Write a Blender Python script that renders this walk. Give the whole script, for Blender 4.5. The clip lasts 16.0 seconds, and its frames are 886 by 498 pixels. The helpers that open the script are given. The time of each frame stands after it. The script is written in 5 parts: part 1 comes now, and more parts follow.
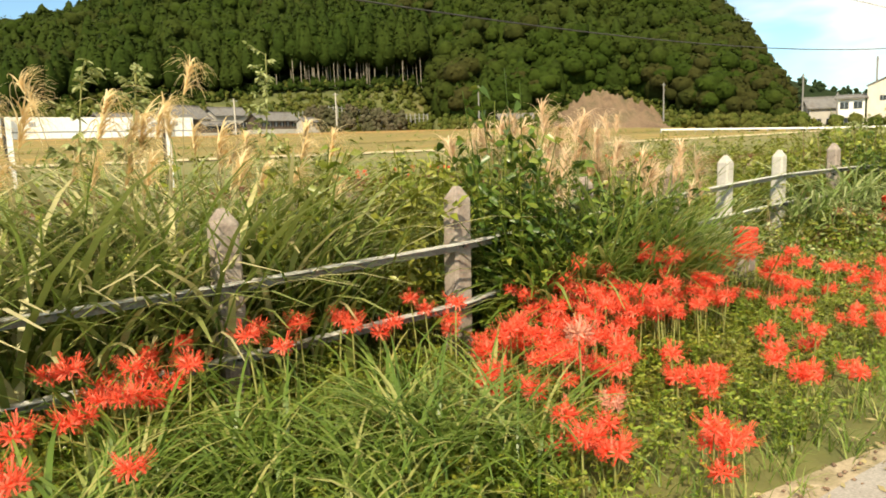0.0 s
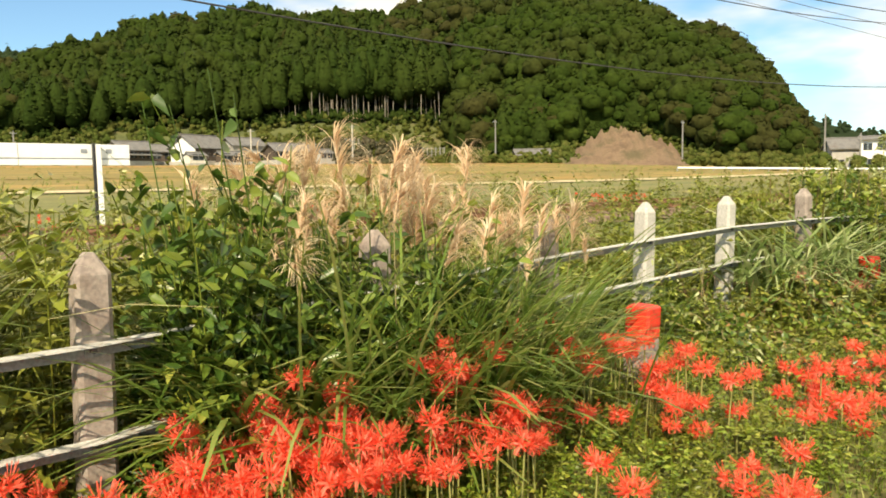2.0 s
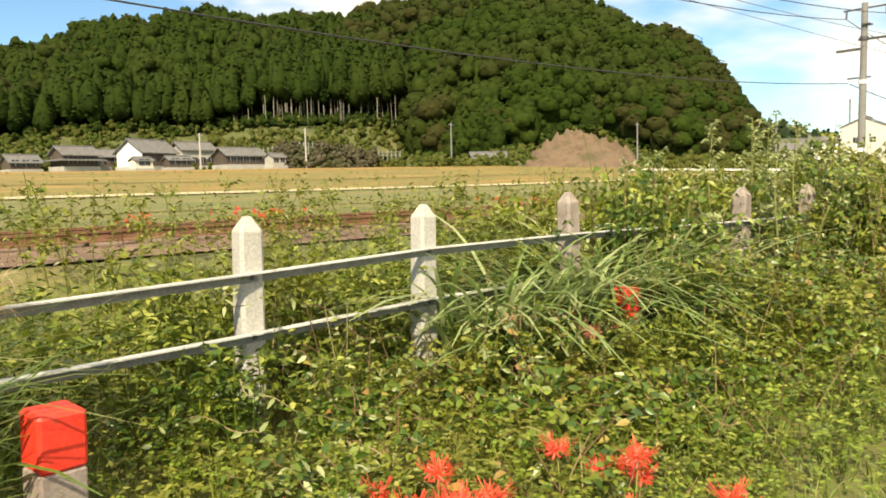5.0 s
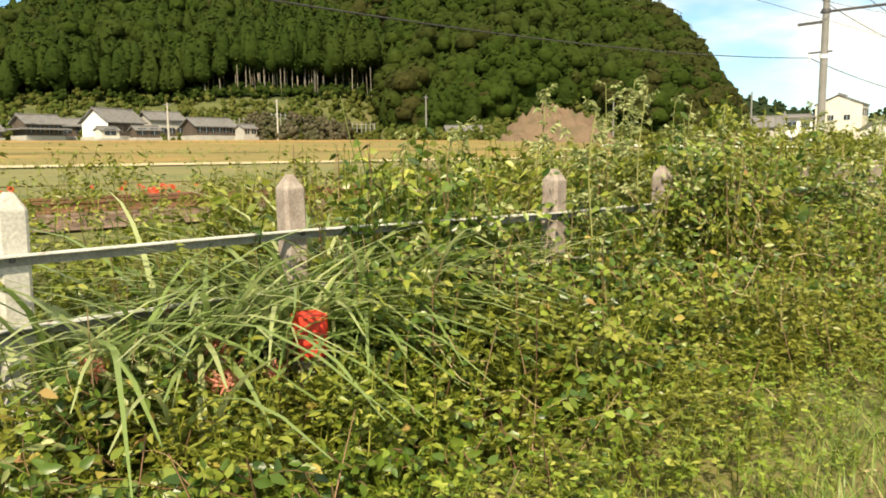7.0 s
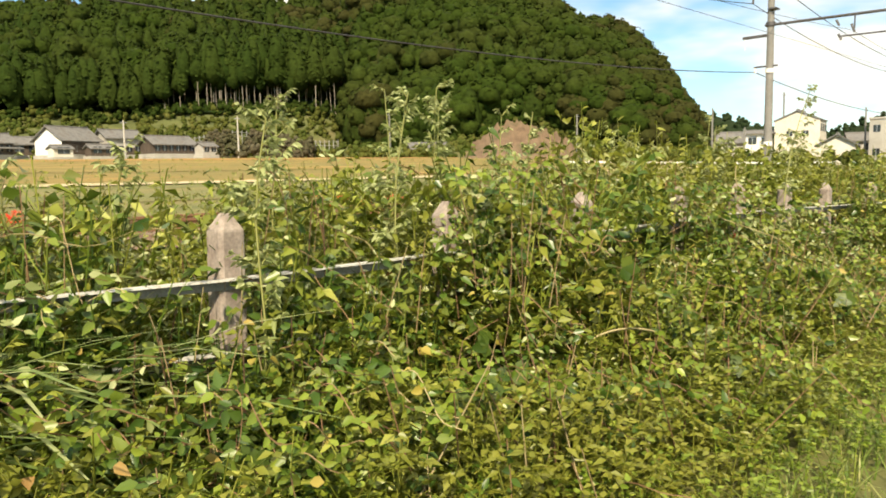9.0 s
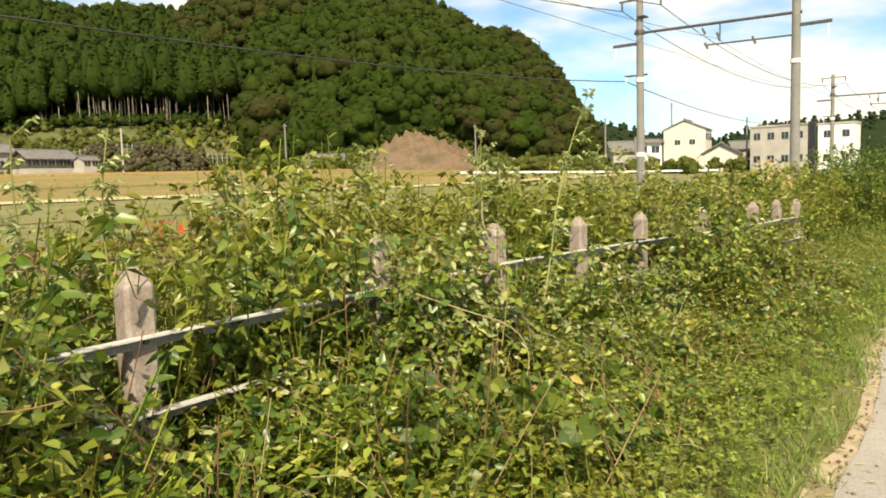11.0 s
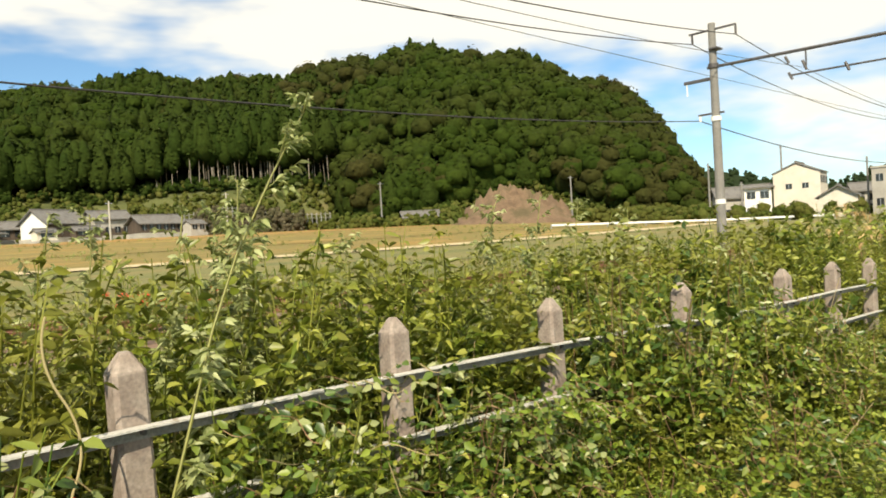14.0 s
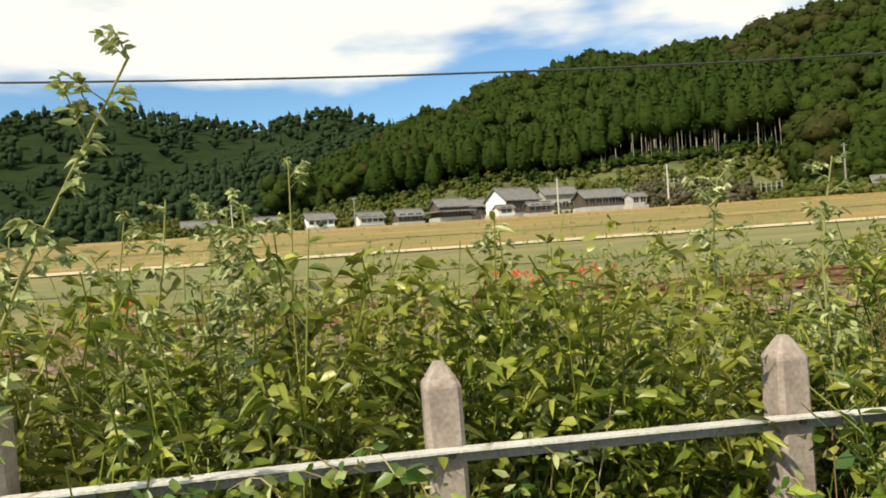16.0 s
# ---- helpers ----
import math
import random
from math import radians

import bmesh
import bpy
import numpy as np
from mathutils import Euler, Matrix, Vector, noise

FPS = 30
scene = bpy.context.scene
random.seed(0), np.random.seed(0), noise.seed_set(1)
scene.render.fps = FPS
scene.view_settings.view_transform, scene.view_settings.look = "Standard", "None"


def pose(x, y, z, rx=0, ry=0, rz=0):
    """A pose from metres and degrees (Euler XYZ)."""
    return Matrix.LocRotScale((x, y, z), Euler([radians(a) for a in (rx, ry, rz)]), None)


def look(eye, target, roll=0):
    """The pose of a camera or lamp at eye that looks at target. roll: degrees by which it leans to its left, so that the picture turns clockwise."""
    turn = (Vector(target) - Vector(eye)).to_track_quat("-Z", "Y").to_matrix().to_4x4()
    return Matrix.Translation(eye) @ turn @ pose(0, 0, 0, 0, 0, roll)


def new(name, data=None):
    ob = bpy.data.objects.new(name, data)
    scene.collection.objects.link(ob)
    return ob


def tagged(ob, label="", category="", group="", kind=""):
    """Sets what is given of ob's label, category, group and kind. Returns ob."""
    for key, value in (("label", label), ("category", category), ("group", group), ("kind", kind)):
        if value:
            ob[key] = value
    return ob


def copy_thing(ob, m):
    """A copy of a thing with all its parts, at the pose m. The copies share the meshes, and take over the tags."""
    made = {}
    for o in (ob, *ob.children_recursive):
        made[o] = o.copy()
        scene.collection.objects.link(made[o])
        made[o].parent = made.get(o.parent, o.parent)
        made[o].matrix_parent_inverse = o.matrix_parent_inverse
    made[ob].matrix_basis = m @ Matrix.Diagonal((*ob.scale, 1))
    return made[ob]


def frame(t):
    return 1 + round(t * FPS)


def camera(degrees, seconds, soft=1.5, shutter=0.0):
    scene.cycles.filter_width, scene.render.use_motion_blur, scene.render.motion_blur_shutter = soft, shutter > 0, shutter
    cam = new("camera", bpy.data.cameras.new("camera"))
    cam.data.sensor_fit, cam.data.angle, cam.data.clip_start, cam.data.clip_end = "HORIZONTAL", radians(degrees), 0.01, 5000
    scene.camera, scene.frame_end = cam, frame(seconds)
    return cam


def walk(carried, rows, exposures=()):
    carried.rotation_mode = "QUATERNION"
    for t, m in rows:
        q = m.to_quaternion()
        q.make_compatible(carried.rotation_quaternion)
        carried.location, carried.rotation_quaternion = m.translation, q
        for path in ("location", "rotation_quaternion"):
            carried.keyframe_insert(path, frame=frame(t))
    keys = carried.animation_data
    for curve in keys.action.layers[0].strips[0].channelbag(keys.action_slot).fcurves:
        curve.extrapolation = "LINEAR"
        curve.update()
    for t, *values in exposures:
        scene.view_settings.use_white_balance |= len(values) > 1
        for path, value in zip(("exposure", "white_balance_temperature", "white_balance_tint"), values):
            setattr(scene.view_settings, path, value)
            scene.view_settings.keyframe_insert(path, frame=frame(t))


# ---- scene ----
cam = camera(61.3, 16.0, 1.8)
PATH = [
    (0, (-1.555, -0.394, 1.466), (-0.274, 1.117, 1.192), -2.0),
    (0.5, (-1.005, -0.311, 1.456), (0.297, 1.196, 1.273), -1.0),
    (1, (-0.381, -0.22, 1.473), (0.908, 1.299, 1.304), -1.1),
    (1.5, (0.205, -0.154, 1.476), (1.481, 1.376, 1.301), -0.9),
    (2, (0.856, 0.019, 1.471), (2.103, 1.572, 1.286), -0.9),
    (2.5, (1.364, -0.014, 1.462), (2.588, 1.554, 1.259), -1.1),
    (3, (1.919, 0.033, 1.447), (3.159, 1.593, 1.281), -1.3),
    (3.5, (2.467, 0.018, 1.443), (3.762, 1.536, 1.307), -1.3),
    (4, (2.997, 0.021, 1.451), (4.28, 1.548, 1.301), -1.9),
    (4.2, (3.241, 0.064, 1.432), (4.55, 1.569, 1.288), -1.4),
    (6.3, (5.65, -0.032, 1.41), (6.96, 1.464, 1.198), -1.3),
    (6.5, (5.89, -0.01, 1.41), (7.227, 1.463, 1.21), -0.8),
    (7, (6.486, -0.028, 1.415), (7.83, 1.433, 1.168), -0.7),
    (7.5, (7.022, -0.052, 1.417), (8.358, 1.428, 1.248), -0.3),
    (8, (7.62, -0.003, 1.453), (8.905, 1.522, 1.302), -1.2),
    (8.5, (8.303, 0.117, 1.455), (9.601, 1.62, 1.217), -1.4),
    (9, (8.908, 0.154, 1.485), (10.309, 1.567, 1.281), -1.0),
    (9.5, (9.72, 0.235, 1.548), (11.185, 1.572, 1.290), -1.35),
    (10, (10.539, 0.309, 1.609), (12.104, 1.541, 1.435), -1.7),
    (12.5, (13.591, 0.338, 1.69), (15.143, 1.583, 1.49), -2.0),
    (13, (14.176, 0.37, 1.722), (15.712, 1.643, 1.572), -2.0),
    (13.5, (14.81, 0.487, 1.726), (16.319, 1.798, 1.668), -2.0),
    (14, (15.434, 0.456, 1.697), (16.816, 1.901, 1.67), -3.3),
    (14.5, (16.014, 0.616, 1.701), (17.358, 2.097, 1.659), -2.4),
    (15, (16.598, 0.657, 1.688), (17.595, 2.39, 1.654), -2.8),
    (15.5, (17.084, 0.796, 1.696), (17.666, 2.71, 1.684), -3.2),
    (16, (17.596, 0.972, 1.721), (17.95, 2.94, 1.693), -3.8),
]
walk(cam, [(t, look(eye, target, roll)) for t, eye, target, roll in PATH], [(0, 0.46, 8300, 5), (3.5, 0.48, 8200, 6), (6.5, 0.54, 8200, 5), (9.5, 0.50, 8250, 6), (12.5, 0.38, 8200, 6), (16, 0.25, 7350, 4)])

# ---- world, sun, exposure ----
SUN_DIR = Vector((-0.60, -0.46, 0.66)).normalized()
world = bpy.data.worlds.new("sky")
scene.world = world
world.use_nodes = True
wt = world.node_tree
wt.nodes.clear()
w_out = wt.nodes.new("ShaderNodeOutputWorld")
w_bg = wt.nodes.new("ShaderNodeBackground")
w_sky = wt.nodes.new("ShaderNodeTexSky")
w_sky.sky_type = "NISHITA"
w_sky.sun_disc = False
w_sky.sun_elevation = math.asin(SUN_DIR.z)
w_sky.sun_rotation = math.atan2(SUN_DIR.x, SUN_DIR.y)
w_sky.air_density, w_sky.dust_density, w_sky.ozone_density = 1.0, 0.2, 2.5
w_bg.inputs["Strength"].default_value = 0.066
w_co = wt.nodes.new("ShaderNodeTexCoord")
w_map = wt.nodes.new("ShaderNodeMapping")
w_map.inputs["Scale"].default_value = (1.0, 1.0, 3.2)
w_map.inputs["Location"].default_value = (0.35, 0.1, 0.05)
w_noise = wt.nodes.new("ShaderNodeTexNoise")
w_noise.inputs["Scale"].default_value = 2.1
w_noise.inputs["Detail"].default_value = 5.0
w_noise.inputs["Roughness"].default_value = 0.48
w_sep = wt.nodes.new("ShaderNodeSeparateXYZ")
w_add = wt.nodes.new("ShaderNodeMath")
w_add.operation = "MULTIPLY_ADD"
w_add.inputs[1].default_value = 0.165
w_high = wt.nodes.new("ShaderNodeMapRange")
w_high.inputs["From Min"].default_value, w_high.inputs["From Max"].default_value = 0.17, 0.27
w_high.inputs["To Min"].default_value, w_high.inputs["To Max"].default_value = -0.11, 0.12
w_sum = wt.nodes.new("ShaderNodeMath")
w_ramp = wt.nodes.new("ShaderNodeValToRGB")
w_ramp.color_ramp.interpolation = "EASE"
w_ramp.color_ramp.elements[0].position = 0.48
w_ramp.color_ramp.elements[1].position = 0.60
w_mix = wt.nodes.new("ShaderNodeMix")
w_mix.data_type = "RGBA"
w_mix.inputs["B"].default_value = (13.2, 13.4, 13.8, 1)
wt.links.new(w_co.outputs["Generated"], w_map.inputs["Vector"])
wt.links.new(w_map.outputs[0], w_noise.inputs["Vector"])
wt.links.new(w_co.outputs["Generated"], w_sep.inputs[0])
wt.links.new(w_sep.outputs["X"], w_add.inputs[0])
wt.links.new(w_sep.outputs["Z"], w_high.inputs["Value"])
wt.links.new(w_noise.outputs["Fac"], w_sum.inputs[0])
wt.links.new(w_high.outputs["Result"], w_sum.inputs[1])
wt.links.new(w_sum.outputs[0], w_add.inputs[2])
wt.links.new(w_add.outputs[0], w_ramp.inputs[0])
wt.links.new(w_ramp.outputs[0], w_mix.inputs["Factor"])
w_blue = wt.nodes.new("ShaderNodeMix")
w_blue.data_type, w_blue.blend_type = "RGBA", "MULTIPLY"
w_blue.inputs["Factor"].default_value = 1.0
w_blue.inputs["B"].default_value = (1.28, 1.72, 2.12, 1)
wt.links.new(w_sky.outputs[0], w_blue.inputs["A"])
wt.links.new(w_blue.outputs["Result"], w_mix.inputs["A"])
wt.links.new(w_mix.outputs["Result"], w_bg.inputs["Color"])
wt.links.new(w_bg.outputs[0], w_out.inputs["Surface"])

sun_data = bpy.data.lights.new("sun", "SUN")
sun_data.energy, sun_data.angle, sun_data.color = 5.0, radians(0.6), (1.0, 0.93, 0.82)
sun = new("sun", sun_data)
sun.matrix_world = look((0, 0, 0), -SUN_DIR)

# ---- materials ----


def ramp_of(nt, stops):
    r = nt.nodes.new("ShaderNodeValToRGB")
    e = r.color_ramp.elements
    while len(e) < len(stops):
        e.new(0.5)
    for i, (p, c) in enumerate(stops):
        e[i].position, e[i].color = p, (*c, 1)
    return r


def surface(name, a, b, c=None, scale=3.0, fine=40.0, rough=0.8, bump=0.3, metal=0.0, spots=None, stretch=(1, 1, 1)):
    """A solid surface: two or three colours by a coarse noise, fine grain over it, and relief."""
    m = bpy.data.materials.new(name)
    m.use_nodes = True
    nt = m.node_tree
    p = nt.nodes["Principled BSDF"]
    co = nt.nodes.new("ShaderNodeTexCoord")
    mp = nt.nodes.new("ShaderNodeMapping")
    mp.inputs["Scale"].default_value = stretch
    nt.links.new(co.outputs["Object"], mp.inputs[0])
    n1 = nt.nodes.new("ShaderNodeTexNoise")
    n1.inputs["Scale"].default_value, n1.inputs["Detail"].default_value = scale, 6
    n2 = nt.nodes.new("ShaderNodeTexNoise")
    n2.inputs["Scale"].default_value, n2.inputs["Detail"].default_value = fine, 4
    for n in (n1, n2):
        nt.links.new(mp.outputs[0], n.inputs["Vector"])
    stops = [(0.3, a), (0.7, b)] if c is None else [(0.3, a), (0.5, b), (0.7, c)]
    r = ramp_of(nt, stops)
    nt.links.new(n1.outputs["Fac"], r.inputs[0])
    mix = nt.nodes.new("ShaderNodeMix")
    mix.data_type, mix.blend_type = "RGBA", "OVERLAY"
    mix.inputs["Factor"].default_value = 0.55
    nt.links.new(r.outputs[0], mix.inputs["A"])
    nt.links.new(n2.outputs["Fac"], mix.inputs["B"])
    last = mix.outputs["Result"]
    if spots:
        colour, amount, sc = spots
        n3 = nt.nodes.new("ShaderNodeTexNoise")
        n3.inputs["Scale"].default_value, n3.inputs["Detail"].default_value = sc, 5
        nt.links.new(co.outputs["Object"], n3.inputs["Vector"])
        r3 = ramp_of(nt, [(amount, (0, 0, 0)), (min(1, amount + 0.09), (1, 1, 1))])
        nt.links.new(n3.outputs["Fac"], r3.inputs[0])
        m3 = nt.nodes.new("ShaderNodeMix")
        m3.data_type = "RGBA"
        m3.inputs["B"].default_value = (*colour, 1)
        nt.links.new(r3.outputs[0], m3.inputs["Factor"])
        nt.links.new(last, m3.inputs["A"])
        last = m3.outputs["Result"]
    nt.links.new(last, p.inputs["Base Color"])
    p.inputs["Roughness"].default_value, p.inputs["Metallic"].default_value = rough, metal
    if bump:
        bp = nt.nodes.new("ShaderNodeBump")
        bp.inputs["Strength"].default_value, bp.inputs["Distance"].default_value = bump, min(0.1, 0.12 / fine)
        nt.links.new(n2.outputs["Fac"], bp.inputs["Height"])
        nt.links.new(bp.outputs[0], p.inputs["Normal"])
    return m


def foliage(name, stops, through_light=0.3, rough=0.5, patch=None, patch_scale=0.5, gloss=0.4, relief=0):
    """Leaves: a colour for each leaf, patches of another tone, light through the blade; relief adds bumps and painted
    shade in their hollows.
    """
    m = bpy.data.materials.new(name)
    m.use_nodes = True
    nt = m.node_tree
    p = nt.nodes["Principled BSDF"]
    out = nt.nodes["Material Output"]
    geo = nt.nodes.new("ShaderNodeNewGeometry")
    r = ramp_of(nt, stops)
    nt.links.new(geo.outputs["Random Per Island"], r.inputs[0])
    last = r.outputs[0]
    if patch:
        co = nt.nodes.new("ShaderNodeTexCoord")
        n = nt.nodes.new("ShaderNodeTexNoise")
        n.inputs["Scale"].default_value, n.inputs["Detail"].default_value = patch_scale, 3
        nt.links.new(co.outputs["Object"], n.inputs["Vector"])
        rr = ramp_of(nt, [(0.42, (0, 0, 0)), (0.62, (0.75, 0.75, 0.75))])
        nt.links.new(n.outputs["Fac"], rr.inputs[0])
        mx = nt.nodes.new("ShaderNodeMix")
        mx.data_type = "RGBA"
        mx.inputs["B"].default_value = (*patch, 1)
        nt.links.new(rr.outputs[0], mx.inputs["Factor"])
        nt.links.new(last, mx.inputs["A"])
        last = mx.outputs["Result"]
    if relief:
        co = nt.nodes.new("ShaderNodeTexCoord")
        n = nt.nodes.new("ShaderNodeTexNoise")
        n.inputs["Scale"].default_value, n.inputs["Detail"].default_value, n.inputs["Roughness"].default_value = relief, 4, 0.65
        nt.links.new(co.outputs["Object"], n.inputs["Vector"])
        bp = nt.nodes.new("ShaderNodeBump")
        bp.inputs["Strength"].default_value, bp.inputs["Distance"].default_value = 0.5, 0.9 / relief
        nt.links.new(n.outputs["Fac"], bp.inputs["Height"])
        nt.links.new(bp.outputs[0], p.inputs["Normal"])
        # shade painted into the colour: hollows of the bumps darker, crests lighter
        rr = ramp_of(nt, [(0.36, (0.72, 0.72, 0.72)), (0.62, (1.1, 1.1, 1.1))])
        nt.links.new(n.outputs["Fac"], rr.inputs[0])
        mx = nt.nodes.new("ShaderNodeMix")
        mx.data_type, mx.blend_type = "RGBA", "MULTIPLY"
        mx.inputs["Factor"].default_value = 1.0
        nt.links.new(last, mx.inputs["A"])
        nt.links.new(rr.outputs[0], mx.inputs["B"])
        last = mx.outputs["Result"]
    nt.links.new(last, p.inputs["Base Color"])
    p.inputs["Roughness"].default_value = rough
    p.inputs["Specular IOR Level"].default_value = gloss
    if through_light:
        tr = nt.nodes.new("ShaderNodeBsdfTranslucent")
        nt.links.new(last, tr.inputs["Color"])
        ms = nt.nodes.new("ShaderNodeMixShader")
        ms.inputs[0].default_value = through_light
        nt.links.new(p.outputs[0], ms.inputs[1])
        nt.links.new(tr.outputs[0], ms.inputs[2])
        nt.links.new(ms.outputs[0], out.inputs["Surface"])
    return m


M_CONCRETE = surface("weathered_concrete", (0.22, 0.17, 0.14), (0.31, 0.26, 0.225), (0.18, 0.13, 0.11), 5, 60, 0.9, 0.6, spots=((0.2, 0.16, 0.14), 0.62, 14))
M_PALE_CONCRETE = surface("pale_concrete", (0.38, 0.36, 0.32), (0.47, 0.45, 0.41), None, 5, 60, 0.9, 0.5, spots=((0.36, 0.32, 0.28), 0.66, 12))
# bar leg: shade under the flange is put into this darker colour
M_STEEL = surface("shaded_galvanised_steel", (0.17, 0.165, 0.155), (0.25, 0.24, 0.225), None, 6, 80, 0.65, 0.15, 0.0, spots=((0.20, 0.14, 0.10), 0.66, 9))
# flange: the same steel, painted paler to stand for sun on top
M_STEELTOP = surface("sunlit_steel_edge", (0.46, 0.45, 0.42), (0.60, 0.59, 0.56), None, 6, 80, 0.5, 0.15, 0.0, spots=((0.30, 0.24, 0.18), 0.64, 12))
M_REDPAINT = surface("red_paint", (0.72, 0.035, 0.02), (0.80, 0.06, 0.035), None, 7, 50, 0.5, 0.3, spots=((0.45, 0.06, 0.04), 0.68, 25))
M_RAIL = surface("rusty_rail", (0.16, 0.07, 0.04), (0.28, 0.15, 0.09), None, 4, 60, 0.7, 0.3, 0.3)
M_BALLAST = surface("rusty_ballast", (0.13, 0.075, 0.05), (0.24, 0.16, 0.11), None, 5, 30, 0.95, 1.0)
M_SLEEPER = surface("old_sleeper", (0.14, 0.09, 0.06), (0.22, 0.16, 0.12), None, 4, 40, 0.9, 0.5)
M_POLE = surface("pole_concrete", (0.17, 0.165, 0.155), (0.25, 0.24, 0.225), None, 1.5, 30, 0.85, 0.3)
M_DARKSTEEL = surface("dark_steel", (0.07, 0.07, 0.075), (0.13, 0.12, 0.12), None, 6, 40, 0.6, 0.2, 0.4)
M_WIRE = surface("wire", (0.02, 0.02, 0.022), (0.04, 0.04, 0.042), None, 6, 40, 0.6, 0)
M_PORCELAIN = surface("insulator_porcelain", (0.75, 0.75, 0.72), (0.82, 0.82, 0.8), None, 6, 40, 0.3, 0)
M_ASPHALT = surface("pale_asphalt", (0.266, 0.2414, 0.216), (0.322, 0.2982, 0.2664), None, 1.2, 90, 0.9, 0.5, spots=((0.14, 0.1278, 0.1152), 0.68, 4))
M_DIRT = surface("dry_dirt", (0.272, 0.216, 0.136), (0.376, 0.304, 0.208), (0.176, 0.152, 0.072), 3, 60, 0.95, 0.8)
M_ROOF = surface("grey_roof_tile", (0.085, 0.083, 0.08), (0.16, 0.155, 0.15), (0.11, 0.095, 0.08), 0.8, 8, 0.6, 0.3)
M_PLASTER = surface("white_plaster", (0.72, 0.71, 0.68), (0.80, 0.79, 0.76), None, 0.8, 12, 0.9, 0.1)
M_CREAM = surface("cream_wall", (0.58, 0.53, 0.45), (0.66, 0.61, 0.53), None, 0.8, 12, 0.9, 0.1)
M_GREYWALL = surface("greyish_wall", (0.34, 0.32, 0.285), (0.43, 0.405, 0.365), None, 0.6, 12, 0.9, 0.1)
M_DARKWOOD = surface("dark_wood", (0.055, 0.04, 0.03), (0.11, 0.08, 0.06), None, 1.5, 12, 0.8, 0.2, stretch=(1, 1, 0.2))
M_GLASS = surface("dark_window_glass", (0.02, 0.025, 0.03), (0.04, 0.045, 0.05), None, 1, 5, 0.08, 0)
M_WHITEPAINT = surface("white_board_paint", (0.82, 0.82, 0.82), (0.88, 0.88, 0.88), None, 0.6, 9, 0.6, 0.05)
M_GREYPAINT = surface("grey_paint", (0.22, 0.24, 0.27), (0.30, 0.32, 0.35), None, 0.8, 9, 0.6, 0.05)
M_BLACKPAINT = surface("black_paint", (0.012, 0.012, 0.014), (0.025, 0.025, 0.028), None, 2, 9, 0.5, 0.05)
M_ROCK = surface("bare_clay", (0.095, 0.06, 0.036), (0.165, 0.108, 0.066), (0.09, 0.07, 0.035), 0.25, 3, 0.95, 0.8)
M_GRASSLAND = surface("field_grass", (0.075, 0.095, 0.025), (0.14, 0.135, 0.04), (0.20, 0.16, 0.06), 0.35, 6, 0.95, 0.6)
M_RICE = surface("ripe_rice", (0.28, 0.172, 0.043), (0.16, 0.135, 0.036), (0.33, 0.21, 0.06), 0.28, 4, 0.95, 0.8, stretch=(0.2, 1, 1))
M_ORANGE_FIELD = surface("rust_coloured_grass", (0.27, 0.15, 0.042), (0.34, 0.205, 0.06), None, 0.15, 4, 0.95, 0.8, stretch=(0.25, 1, 1))
M_GREENFIELD = surface("young_green_field", (0.095, 0.115, 0.032), (0.15, 0.145, 0.045), (0.20, 0.155, 0.055), 0.3, 5, 0.95, 0.7, stretch=(0.3, 1, 1))
M_FARMROAD = surface("pale_farm_track", (0.42, 0.34, 0.20), (0.52, 0.43, 0.28), None, 0.4, 6, 0.95, 0.4)
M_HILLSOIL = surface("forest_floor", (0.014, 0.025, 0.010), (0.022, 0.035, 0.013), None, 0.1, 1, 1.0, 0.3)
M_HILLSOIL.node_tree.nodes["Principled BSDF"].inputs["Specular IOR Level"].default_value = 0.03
M_HILLSHRUB = surface("scrub_slope", (0.0525, 0.0648, 0.0175), (0.0975, 0.108, 0.0315), (0.1425, 0.1224, 0.049), 0.15, 2, 0.95, 0.6)
M_BARK = surface("pale_bark", (0.22, 0.19, 0.15), (0.34, 0.30, 0.24), None, 2, 12, 0.9, 0.3)
M_NET = surface("fence_mesh_grey", (0.22, 0.22, 0.20), (0.30, 0.30, 0.28), None, 2, 12, 0.7, 0)

M_LEAF = foliage("weed_leaf", [(0.0, (0.050, 0.085, 0.010)), (0.35, (0.118, 0.165, 0.018)), (0.75, (0.215, 0.252, 0.034)), (1.0, (0.42, 0.43, 0.10))], 0.22, 0.38, (0.20, 0.20, 0.033), 0.9)
M_DARKLEAF = foliage("dark_leaf", [(0.0, (0.030, 0.068, 0.012)), (0.5, (0.078, 0.138, 0.020)), (1.0, (0.20, 0.24, 0.040))], 0.2, 0.34)
M_GROUNDLEAF = foliage("ground_leaf", [(0.0, (0.042, 0.088, 0.010)), (0.5, (0.135, 0.210, 0.022)), (1.0, (0.31, 0.37, 0.062))], 0.22, 0.4, (0.20, 0.265, 0.035), 1.4)
M_PALELEAF = foliage("downy_weed_leaf", [(0.0, (0.16, 0.20, 0.06)), (0.5, (0.30, 0.34, 0.13)), (1.0, (0.50, 0.53, 0.28))], 0.3, 0.55)
M_KUDZU = foliage("vine_leaf", [(0.0, (0.0504, 0.0975, 0.015)), (0.6, (0.0936, 0.1462, 0.024)), (1.0, (0.216, 0.2475, 0.0375))], 0.4, 0.42)
M_YELLOWLEAF = foliage("yellowed_leaf", [(0.0, (0.35, 0.28, 0.05)), (0.6, (0.45, 0.36, 0.10)), (1.0, (0.30, 0.15, 0.06))], 0.3, 0.6)
